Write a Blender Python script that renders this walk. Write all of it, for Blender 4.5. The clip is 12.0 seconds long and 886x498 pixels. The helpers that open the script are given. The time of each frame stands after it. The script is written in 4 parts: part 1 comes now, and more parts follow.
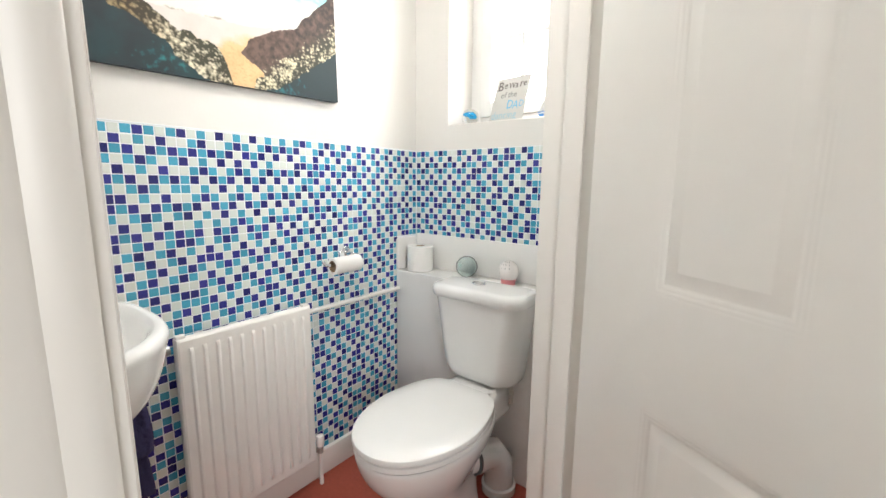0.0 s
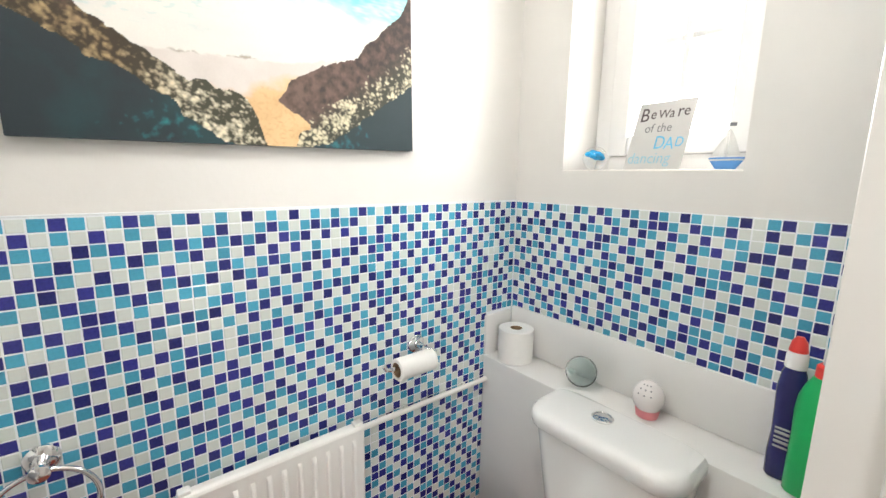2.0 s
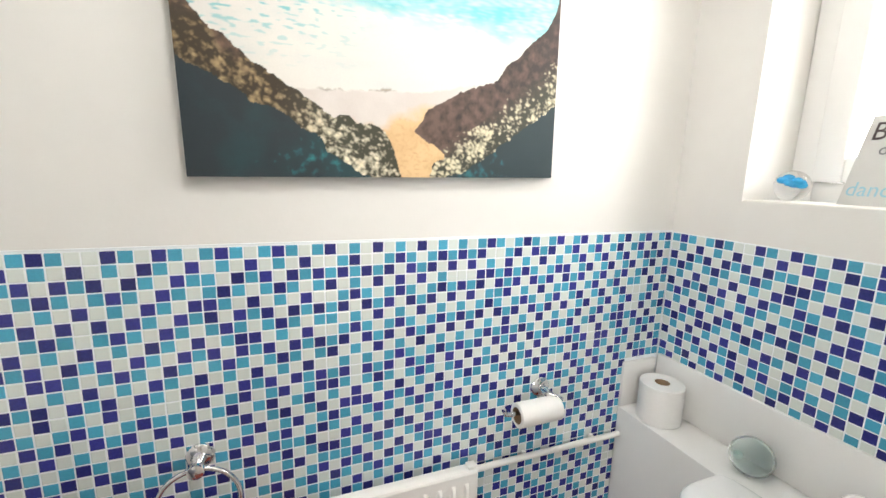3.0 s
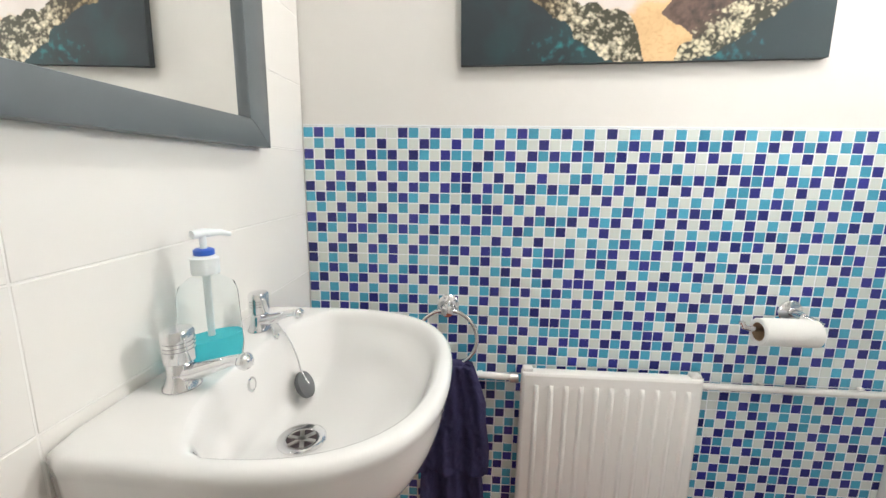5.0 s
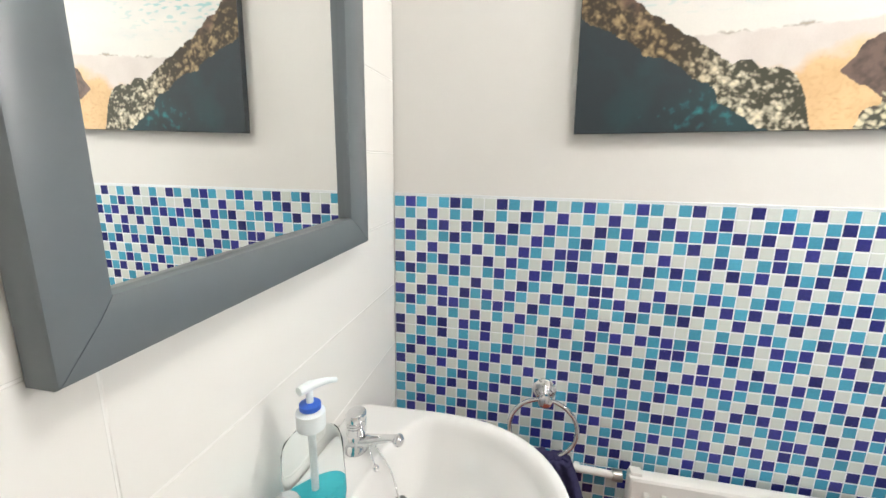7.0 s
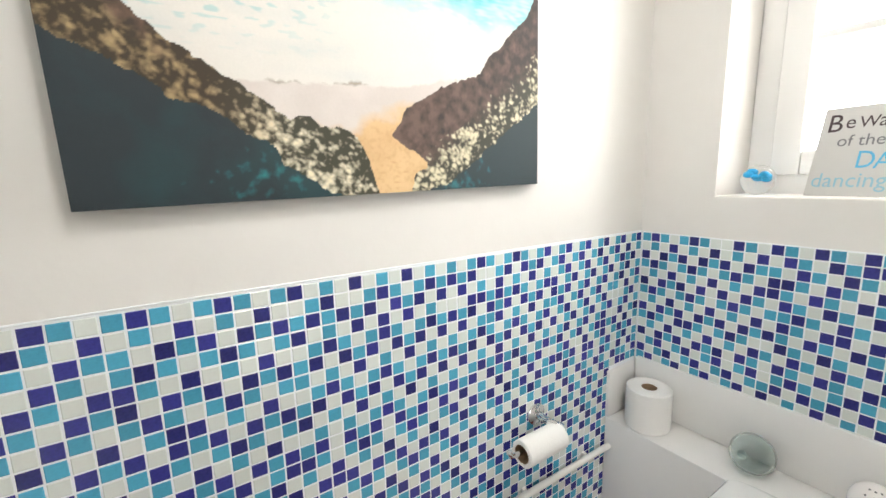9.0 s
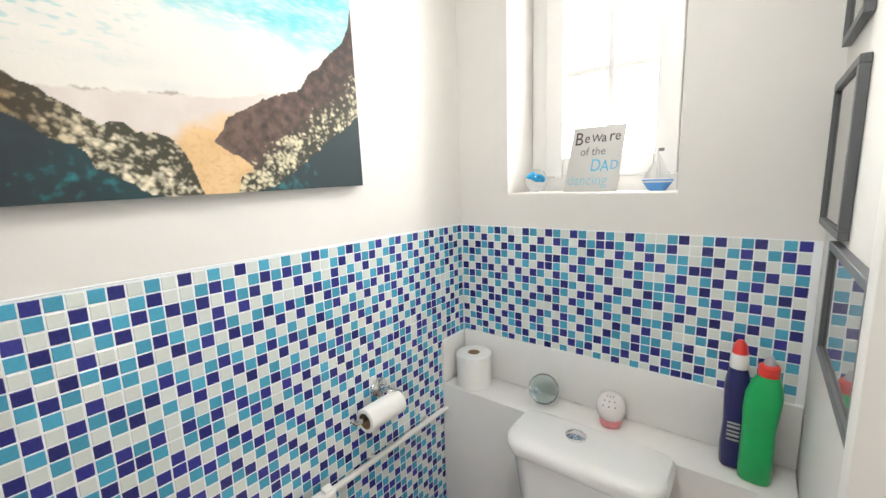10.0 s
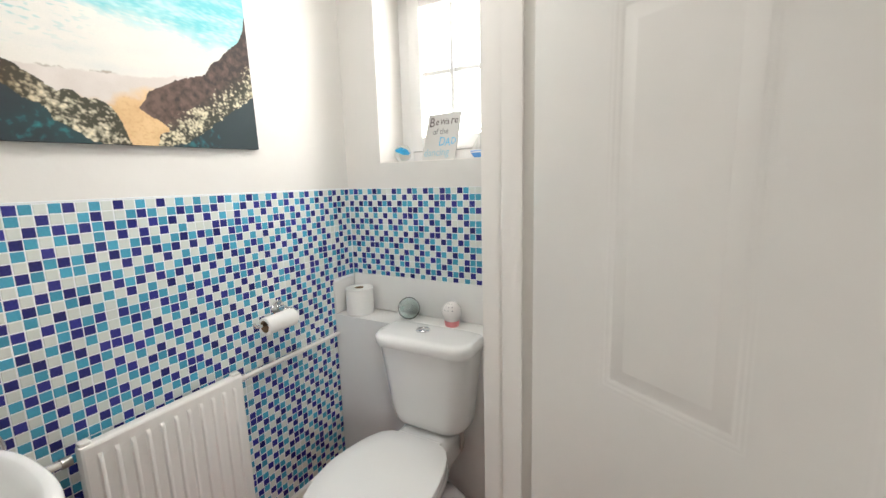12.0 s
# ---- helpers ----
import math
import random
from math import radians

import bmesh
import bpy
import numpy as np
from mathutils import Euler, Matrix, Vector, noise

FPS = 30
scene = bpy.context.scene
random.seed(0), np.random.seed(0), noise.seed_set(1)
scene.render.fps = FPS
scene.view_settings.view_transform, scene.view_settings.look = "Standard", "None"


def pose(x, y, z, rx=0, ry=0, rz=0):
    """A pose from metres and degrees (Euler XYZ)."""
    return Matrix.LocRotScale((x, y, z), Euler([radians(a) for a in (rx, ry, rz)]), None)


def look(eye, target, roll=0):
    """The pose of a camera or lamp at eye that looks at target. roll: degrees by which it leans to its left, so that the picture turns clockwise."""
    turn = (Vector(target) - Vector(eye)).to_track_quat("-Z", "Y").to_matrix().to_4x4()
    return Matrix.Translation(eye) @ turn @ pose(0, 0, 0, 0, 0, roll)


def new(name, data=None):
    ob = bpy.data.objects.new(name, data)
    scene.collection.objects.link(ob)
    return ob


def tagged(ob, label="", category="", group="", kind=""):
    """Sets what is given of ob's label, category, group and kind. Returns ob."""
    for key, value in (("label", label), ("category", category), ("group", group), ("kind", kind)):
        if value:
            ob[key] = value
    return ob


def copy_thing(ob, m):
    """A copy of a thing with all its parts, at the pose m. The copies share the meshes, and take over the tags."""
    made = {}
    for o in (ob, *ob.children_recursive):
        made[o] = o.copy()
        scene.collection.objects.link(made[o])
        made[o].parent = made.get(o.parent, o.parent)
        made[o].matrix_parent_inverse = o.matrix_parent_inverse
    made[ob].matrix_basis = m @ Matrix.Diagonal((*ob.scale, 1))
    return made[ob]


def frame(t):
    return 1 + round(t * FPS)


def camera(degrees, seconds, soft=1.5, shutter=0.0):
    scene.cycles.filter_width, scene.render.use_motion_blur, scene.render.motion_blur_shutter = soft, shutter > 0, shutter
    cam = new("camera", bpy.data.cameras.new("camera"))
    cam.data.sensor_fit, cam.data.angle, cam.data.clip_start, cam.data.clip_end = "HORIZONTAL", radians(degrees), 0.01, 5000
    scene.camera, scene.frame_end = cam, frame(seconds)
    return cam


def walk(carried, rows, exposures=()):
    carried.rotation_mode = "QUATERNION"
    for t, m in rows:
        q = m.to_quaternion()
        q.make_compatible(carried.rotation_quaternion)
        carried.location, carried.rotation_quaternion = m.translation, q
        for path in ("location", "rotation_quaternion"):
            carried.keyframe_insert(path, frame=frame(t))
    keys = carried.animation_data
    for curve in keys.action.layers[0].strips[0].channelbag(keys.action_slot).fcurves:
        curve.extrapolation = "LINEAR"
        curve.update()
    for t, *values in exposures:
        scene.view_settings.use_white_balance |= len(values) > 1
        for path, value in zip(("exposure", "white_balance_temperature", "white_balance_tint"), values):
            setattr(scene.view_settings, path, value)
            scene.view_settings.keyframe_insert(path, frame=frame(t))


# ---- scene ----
cam = camera(94.5, 12.0)
PATH = [
    (0, (0.002, -0.023, 1.140), (-1.194, 1.527, 0.825), 0.60),
    (0.5, (-0.055, 0.049, 1.085), (-1.308, 1.599, 0.762), 0.35),
    (1, (-0.187, 0.160, 1.147), (-1.488, 1.654, 0.819), 0.37),
    (1.5, (-0.287, 0.245, 1.254), (-1.658, 1.648, 0.925), 0.42),
    (2, (-0.319, 0.323, 1.355), (-1.849, 1.564, 1.012), 0.9),
    (2.5, (-0.359, 0.355, 1.419), (-2.05, 1.366, 1.075), 1.2),
    (3, (-0.406, 0.362, 1.425), (-2.239, 1.079, 1.066), 1.6),
    (3.5, (-0.396, 0.301, 1.354), (-2.314, 0.729, 0.985), 1.8),
    (3.7, (-0.374, 0.279, 1.323), (-2.315, 0.603, 0.963), 1.9),
    (5.3, (-0.288, 0.229, 1.165), (-2.239, 0.007, 0.785), 0.8),
    (5.5, (-0.292, 0.223, 1.162), (-2.233, -0.066, 0.776), 0.9),
    (6, (-0.315, 0.178, 1.214), (-2.239, -0.201, 0.823), 0.6),
    (6.5, (-0.333, 0.137, 1.283), (-2.246, -0.295, 0.893), 0.6),
    (6.7, (-0.359, 0.128, 1.315), (-2.262, -0.322, 0.897), 0.7),
    (8.3, (-0.547, 0.194, 1.44), (-2.455, 0.674, 1.079), -0.4),
    (8.5, (-0.573, 0.216, 1.443), (-2.421, 0.897, 1.096), -0.7),
    (9, (-0.619, 0.297, 1.437), (-2.259, 1.393, 1.102), -1.2),
    (9.5, (-0.587, 0.322, 1.455), (-1.984, 1.713, 1.122), -1.6),
    (10, (-0.454, 0.268, 1.426), (-1.67, 1.822, 1.102), -1.8),
    (10.5, (-0.324, 0.207, 1.364), (-1.391, 1.856, 1.029), -1.90),
    (11, (-0.220, 0.129, 1.318), (-1.199, 1.809, 0.997), -1.92),
    (11.5, (-0.120, 0.066, 1.288), (-1.074, 1.765, 0.963), -1.73),
    (12, (-0.039, 0.026, 1.305), (-0.981, 1.736, 0.978), -1.61),
]
walk(cam, [(t, look(eye, target, roll)) for t, eye, target, roll in PATH], exposures=[(0.0, 0.64), (0.5, 0.64), (1.0, 0.6), (1.5, 0.54), (2.0, 0.5), (3.5, 0.46), (5.5, 0.47), (6.5, 0.47), (8.5, 0.4), (9.5, 0.35), (10.5, 0.32), (12.0, 0.27)])

# ---- world, daylight ----
world = bpy.data.worlds.new("sky")
scene.world = world
world.use_nodes = True
wn = world.node_tree.nodes
sky = wn.new("ShaderNodeTexSky")
sky.sky_type = "NISHITA"
sky.sun_disc = False
sky.sun_elevation, sky.sun_rotation = radians(40), radians(200)
wn["Background"].inputs[1].default_value = 0.12
world.node_tree.links.new(sky.outputs[0], wn["Background"].inputs[0])

# room sizes
XM, YW, YB, XD, XH = -1.265, 1.411, -0.165, -0.346, -0.240   # mosaic, window, basin, door wall (room side), door wall (hall side)
CEIL = 2.36
WX0, WX1, WZ0, WZ1 = -1.087, -0.619, 1.380, 2.06               # window opening
DY0, DY1, DH = 0.032, 0.787, 2.0                               # door opening
LX, LY = -0.66, 0.60                                           # added ceiling lamp, out of view
YG = 1.610                                                     # glass plane


def area_lamp(name, m, sx, sy, watts, color):
    data = bpy.data.lights.new(name, "AREA")
    data.shape, data.size, data.size_y, data.energy, data.color = "RECTANGLE", sx, sy, watts, color
    ob = new(name, data)
    ob.matrix_world = m
    return ob


# daylight in the window's opening; unseen hall opening and ceiling lamp added as fill
area_lamp("window_daylight", look((-0.8415, YG + 0.036, 1.745), (-0.8415, 0.0, 1.745)), 0.26, 0.50, 8.8, (1.0, 0.97, 0.925))
# made-up light from the unseen hall, lifts the lower room and the door
area_lamp("added_hall_fill", look((1.42, -0.75, 1.40), (-0.80, 0.75, 0.80)), 0.7, 0.95, 13.0, (1.0, 0.98, 0.955))
# fill from overhead, no such lamp is known here
area_lamp("added_ceiling_fill", look((LX, LY, 2.27), (LX, LY, 0.0)), 0.28, 0.28, 5.4, (1.0, 0.975, 0.94))


# ---- materials ----
def mat(name, color, rough=0.5, metal=0.0, scale=40.0, vary=0.06, bump=0.0, bump_scale=200.0, spec=0.5, coat=0.0, rnd=0.0, island=0.0, big=3.0):
    """Principled surface with colour variation at two scales and fine relief."""
    m = bpy.data.materials.new(name)
    m.use_nodes = True
    nt = m.node_tree
    n, l = nt.nodes, nt.links
    b = n["Principled BSDF"]
    b.inputs["Roughness"].default_value = rough
    b.inputs["Metallic"].default_value = metal
    b.inputs["Specular IOR Level"].default_value = spec
    b.inputs["Coat Weight"].default_value = coat
    b.inputs["Coat Roughness"].default_value = 0.05
    co = n.new("ShaderNodeTexCoord")
    fine, wide = n.new("ShaderNodeTexNoise"), n.new("ShaderNodeTexNoise")
    fine.inputs["Scale"].default_value, wide.inputs["Scale"].default_value = scale, big
    fine.inputs["Detail"].default_value, wide.inputs["Detail"].default_value = 4, 3
    add = n.new("ShaderNodeMath")
    add.operation = "ADD"
    l.new(co.outputs["Object"], fine.inputs[0]), l.new(co.outputs["Object"], wide.inputs[0])
    l.new(fine.outputs[0], add.inputs[0]), l.new(wide.outputs[0], add.inputs[1])
    last = add.outputs[0]
    for kind, amount in (("ShaderNodeObjectInfo", rnd), ("ShaderNodeNewGeometry", island)):
        if amount:
            g = n.new(kind)
            mul = n.new("ShaderNodeMath")
            mul.operation, mul.inputs[1].default_value = "MULTIPLY_ADD", amount
            l.new(g.outputs["Random" if rnd and kind == "ShaderNodeObjectInfo" else "Random Per Island"], mul.inputs[0])
            l.new(last, mul.inputs[2])
            last = mul.outputs[0]
    mid = 1.0 + (rnd + island) / 2
    rng = n.new("ShaderNodeMapRange")
    rng.inputs[1].default_value, rng.inputs[2].default_value = mid - 0.7, mid + 0.7
    rng.inputs[3].default_value, rng.inputs[4].default_value = 1 - vary, 1 + vary
    l.new(last, rng.inputs[0])
    mix = n.new("ShaderNodeMix")
    mix.data_type, mix.blend_type = "RGBA", "MULTIPLY"
    mix.inputs["Factor"].default_value = 1
    mix.inputs["A"].default_value = (*color, 1)
    l.new(rng.outputs[0], mix.inputs["B"])
    l.new(mix.outputs["Result"], b.inputs["Base Color"])
    if bump:
        t = n.new("ShaderNodeTexNoise")
        t.inputs["Scale"].default_value, t.inputs["Detail"].default_value = bump_scale, 3
        bp = n.new("ShaderNodeBump")
        bp.inputs["Strength"].default_value, bp.inputs["Distance"].default_value = bump, 0.002
        l.new(co.outputs["Object"], t.inputs[0]), l.new(t.outputs[0], bp.inputs["Height"]), l.new(bp.outputs[0], b.inputs["Normal"])
    return m


def clear(name, color, rough=0.02, ior=1.45):
    m = bpy.data.materials.new(name)
    m.use_nodes = True
    b = m.node_tree.nodes["Principled BSDF"]
    b.inputs["Base Color"].default_value = (*color, 1)
    b.inputs["Transmission Weight"].default_value = 1
    b.inputs["Roughness"].default_value = rough
    b.inputs["IOR"].default_value = ior
    return m


M_PLASTER = mat("white_emulsion", (0.74, 0.725, 0.695), 0.75, scale=25, vary=0.02, bump=0.10, bump_scale=90)
M_CEIL = mat("ceiling_white", (0.82, 0.81, 0.79), 0.8, scale=30, vary=0.02, bump=0.1, bump_scale=120)
M_GLOSS = mat("white_gloss_paint", (0.80, 0.775, 0.735), 0.33, scale=18, vary=0.025, bump=0.05, bump_scale=60)
M_BOX = mat("white_satin_panel", (0.80, 0.79, 0.77), 0.4, scale=20, vary=0.02, bump=0.04, bump_scale=80)
M_CERAMIC = mat("white_ceramic", (0.80, 0.795, 0.78), 0.09, scale=12, vary=0.012, coat=0.4)
M_SEAT = mat("white_seat_plastic", (0.84, 0.835, 0.82), 0.16, scale=12, vary=0.012)
M_RAD = mat("white_radiator_enamel", (0.82, 0.80, 0.765), 0.3, scale=30, vary=0.02)
M_WTILE = mat("white_glazed_tile", (0.84, 0.825, 0.79), 0.12, scale=6, vary=0.012, rnd=0.3, bump=0.03, bump_scale=14)
M_GROUT = mat("pale_grout", (0.84, 0.87, 0.89), 0.7, scale=200, vary=0.04, bump=0.2, bump_scale=500)
M_GROUTW = mat("white_grout", (0.84, 0.83, 0.80), 0.7, scale=120, vary=0.04)
M_NAVY = mat("navy_glass_tile", (0.032, 0.034, 0.21), 0.16, scale=260, vary=0.50, rnd=0.9, island=0.0)
M_SKY = mat("turquoise_glass_tile", (0.075, 0.36, 0.53), 0.16, scale=260, vary=0.20, rnd=0.9)
M_PALE = mat("pale_glass_tile", (0.70, 0.745, 0.705), 0.16, scale=260, vary=0.05, rnd=0.6)
M_NAVY_I = mat("navy_glass_tile_far", (0.032, 0.034, 0.21), 0.16, scale=260, vary=0.50, island=0.9)
M_SKY_I = mat("turquoise_glass_tile_far", (0.075, 0.36, 0.53), 0.16, scale=260, vary=0.20, island=0.9)
M_PALE_I = mat("pale_glass_tile_far", (0.70, 0.745, 0.705), 0.16, scale=260, vary=0.05, island=0.6)
M_CHROME = mat("chrome", (0.78, 0.78, 0.79), 0.08, metal=1.0, scale=30, vary=0.04)
M_DULL = mat("dull_steel", (0.50, 0.49, 0.47), 0.3, metal=1.0, scale=60, vary=0.15)
M_FLOOR = mat("terracotta_vinyl", (0.34, 0.070, 0.042), 0.5, scale=70, vary=0.30, bump=0.25, bump_scale=260)
M_GREYFRAME = mat("slate_grey_paint", (0.13, 0.148, 0.16), 0.34, scale=14, vary=0.08, bump=0.05, bump_scale=50)
M_DARKFRAME = mat("dark_grey_frame", (0.10, 0.105, 0.11), 0.4, scale=30, vary=0.08)
M_MIRROR = mat("mirror_silver", (0.93, 0.94, 0.93), 0.0, metal=1.0, scale=5, vary=0.0)
M_TOWEL = mat("navy_terry", (0.060, 0.056, 0.135), 0.95, scale=420, vary=0.75, bump=1.0, bump_scale=800, spec=0.1)
M_PAPER = mat("tissue_paper", (0.83, 0.82, 0.79), 0.95, scale=120, vary=0.03, bump=0.35, bump_scale=300, spec=0.1)
M_CARDBOARD = mat("cardboard_core", (0.33, 0.22, 0.13), 0.9, scale=90, vary=0.15)
M_UPVC = mat("white_upvc", (0.84, 0.835, 0.82), 0.25, scale=10, vary=0.01)
M_SOAP = mat("blue_liquid_soap", (0.13, 0.78, 0.88), 0.15, scale=20, vary=0.05)
M_SOAP.node_tree.nodes["Principled BSDF"].inputs["Transmission Weight"].default_value = 0.55
M_SOAP.node_tree.nodes["Principled BSDF"].inputs["IOR"].default_value = 1.05
M_PLASTIC = clear("clear_plastic", (0.93, 0.97, 0.975), 0.05, 1.04)
M_PUMP = mat("translucent_white_plastic", (0.78, 0.84, 0.85), 0.3, scale=20, vary=0.02)
M_BLUECAP = mat("blue_plastic", (0.03, 0.12, 0.55), 0.35, scale=40, vary=0.04)
M_GREEN = mat("green_plastic", (0.012, 0.43, 0.12), 0.28, scale=40, vary=0.06)
M_NAVYB = mat("navy_plastic", (0.025, 0.025, 0.13), 0.25, scale=40, vary=0.06)
M_RED = mat("red_plastic", (0.72, 0.045, 0.035), 0.35, scale=40, vary=0.06)
M_LABEL = mat("pale_label", (0.45, 0.46, 0.50), 0.4, scale=40, vary=0.1)
M_RUBBER = mat("dark_grey_rubber", (0.10, 0.105, 0.11), 0.5, scale=60, vary=0.15)
M_FLOAT = clear("sea_green_glass", (0.84, 0.94, 0.92), 0.14, 1.30)
M_HOLLOW = clear("air_inside_glass", (1.0, 1.0, 1.0), 0.10, 0.77)
M_PINK = mat("coral_pink", (0.82, 0.30, 0.32), 0.4, scale=40, vary=0.06)
M_WHITEC = mat("white_glazed_ornament", (0.82, 0.78, 0.76), 0.25, scale=40, vary=0.03)
M_DARK = mat("hole_shade", (0.02, 0.02, 0.02), 0.7)
M_CARD = mat("cream_card", (0.52, 0.515, 0.50), 0.6, scale=50, vary=0.03)
M_INK = mat("dark_brown_ink", (0.055, 0.035, 0.04), 0.6)
M_INKGREY = mat("grey_ink", (0.16, 0.16, 0.17), 0.6)
M_INKBLUE = mat("light_blue_ink", (0.10, 0.42, 0.66), 0.6)
M_INKPALE = mat("pale_blue_ink", (0.26, 0.46, 0.56), 0.6)
M_BOATBLUE = mat("blue_painted_wood", (0.07, 0.25, 0.58), 0.5, scale=60, vary=0.1)
M_SAIL = mat("white_sail_cloth", (0.62, 0.62, 0.60), 0.8, scale=60, vary=0.05)
M_BEIGEPIPE = mat("grey_plastic_hose", (0.45, 0.42, 0.38), 0.4, scale=60, vary=0.08)
M_CARPET = mat("hall_carpet", (0.30, 0.26, 0.21), 0.95, scale=300, vary=0.2, bump=0.6, bump_scale=500)
M_HALL = mat("hall_cream_paint", (0.66, 0.625, 0.57), 0.8, scale=20, vary=0.03, bump=0.08, bump_scale=90)


def frosted():
    """Obscured window glass with daylight behind it."""
    m = bpy.data.materials.new("obscured_glass")
    m.use_nodes = True
    n, l = m.node_tree.nodes, m.node_tree.links
    b = n["Principled BSDF"]
    b.inputs["Transmission Weight"].default_value, b.inputs["Roughness"].default_value, b.inputs["IOR"].default_value = 1, 0.25, 1.45
    co, t, bp = n.new("ShaderNodeTexCoord"), n.new("ShaderNodeTexNoise"), n.new("ShaderNodeBump")
    t.inputs["Scale"].default_value, t.inputs["Detail"].default_value = 60, 3
    bp.inputs["Strength"].default_value, bp.inputs["Distance"].default_value = 0.5, 0.01
    l.new(co.outputs["Object"], t.inputs[0]), l.new(t.outputs[0], bp.inputs["Height"]), l.new(bp.outputs[0], b.inputs["Normal"])
    return m


M_FROST = frosted()


def glow(name, color, strength):
    m = bpy.data.materials.new(name)
    m.use_nodes = True
    n = m.node_tree.nodes
    e = n.new("ShaderNodeEmission")
    e.inputs[0].default_value, e.inputs[1].default_value = (*color, 1), strength
    m.node_tree.links.new(e.outputs[0], n["Material Output"].inputs[0])
    return m


M_SKYGLOW = glow("bright_overcast_sky", (1.0, 1.0, 1.0), 4.5)


# ---- mesh helpers ----
def thing(name, label, category, group="", kind="", loc=(0, 0, 0)):
    ob = new(name)
    ob.location = loc
    ob.empty_display_size = 0.05
    return tagged(ob, label, category, group, kind)


def part(name, bm, material, parent=None, label="", smooth=True, kind="", sharp=38):
    me = bpy.data.meshes.new(name)
    bmesh.ops.recalc_face_normals(bm, faces=bm.faces)
    bm.to_mesh(me)
    bm.free()
    for x in (material if isinstance(material, (list, tuple)) else [material]):
        me.materials.append(x)
    if smooth:
        me.shade_smooth()
        me.set_sharp_from_angle(angle=radians(sharp))
    ob = new(name, me)
    if parent:
        ob.parent = parent
        ob.matrix_parent_inverse = Matrix.Translation(parent.location).inverted() if parent.type == "EMPTY" else Matrix.Identity(4)
    return tagged(ob, label, kind=kind)


def box(x0, x1, y0, y1, z0, z1, bevel=0.0, seg=2, bm=None):
    bm = bm or bmesh.new()
    vs = bmesh.ops.create_cube(bm, size=1.0)["verts"]
    for v in vs:
        v.co = Vector(((x0 + x1) / 2 + v.co.x * (x1 - x0), (y0 + y1) / 2 + v.co.y * (y1 - y0), (z0 + z1) / 2 + v.co.z * (z1 - z0)))
    if bevel:
        es = list({e for v in vs for e in v.link_edges})
        bmesh.ops.bevel(bm, geom=es, offset=bevel, segments=seg, profile=0.5, affect="EDGES")
    return bm


def loft(rings, cap0=True, cap1=True, bm=None, closed=True):
    bm = bm or bmesh.new()
    rows = [[bm.verts.new(p) for p in r] for r in rings]
    n = len(rows[0])
    for a, b in zip(rows, rows[1:]):
        for i in range(n if closed else n - 1):
            bm.faces.new((a[i], a[(i + 1) % n], b[(i + 1) % n], b[i]))
    if cap0:
        bm.faces.new(rows[0][::-1])
    if cap1:
        bm.faces.new(rows[-1])
    return bm


def eased(rings, k=3):
    """More rings between the given ones, on smooth curves that do not overshoot."""
    r = np.array([[tuple(p) for p in ring] for ring in rings], dtype=float)
    h = np.maximum(np.linalg.norm(np.diff(r, axis=0), axis=2).mean(axis=1), 1e-6)[:, None, None]
    d = np.diff(r, axis=0) / h
    t = np.zeros_like(r)
    t[0], t[-1] = d[0], d[-1]
    both = d[:-1] * d[1:]
    w1, w2 = 2 * h[1:] + h[:-1], h[1:] + 2 * h[:-1]
    safe = np.where(both > 0, w1 * d[1:] + w2 * d[:-1], 1.0)
    t[1:-1] = np.where(both > 0, (w1 + w2) * both / np.where(np.abs(safe) < 1e-12, 1.0, safe), 0.0)
    out = []
    for i in range(len(r) - 1):
        for q in range(k):
            f = q / k
            out.append((2 * f**3 - 3 * f**2 + 1) * r[i] + (f**3 - 2 * f**2 + f) * h[i] * t[i] + (3 * f**2 - 2 * f**3) * r[i + 1] + (f**3 - f**2) * h[i] * t[i + 1])
    out.append(r[-1])
    return [[tuple(p) for p in ring] for ring in out]


def lathe(profile, c=(0, 0, 0), seg=32, sx=1.0, sy=1.0, bm=None, cap0=True, cap1=True):
    """A turned body: profile of (radius, height) round the upright axis through c."""
    return loft([[(c[0] + r * sx * math.cos(2 * math.pi * i / seg), c[1] + r * sy * math.sin(2 * math.pi * i / seg), c[2] + z) for i in range(seg)] for r, z in profile], cap0, cap1, bm)


def tube(points, radius, seg=12, bm=None):
    """A round bar along points; radius: one number or one for each point."""
    pts = [Vector(p) for p in points]
    rs = radius if isinstance(radius, (list, tuple)) else [radius] * len(pts)
    rings, side = [], None
    for i, p in enumerate(pts):
        d = (pts[min(i + 1, len(pts) - 1)] - pts[max(i - 1, 0)]).normalized()
        if side is None:
            side = d.orthogonal().normalized()
        side = (side - d * side.dot(d)).normalized()
        up = d.cross(side)
        rings.append([p + rs[i] * (math.cos(a) * side + math.sin(a) * up) for a in [2 * math.pi * k / seg for k in range(seg)]])
    return loft(rings, bm=bm)


def ball(c, r, seg=24, rings=14, sz=1.0, bm=None):
    return lathe([(max(r * math.sin(math.pi * i / rings), 1e-4), -r * sz * math.cos(math.pi * i / rings)) for i in range(rings + 1)], c, seg, bm=bm)


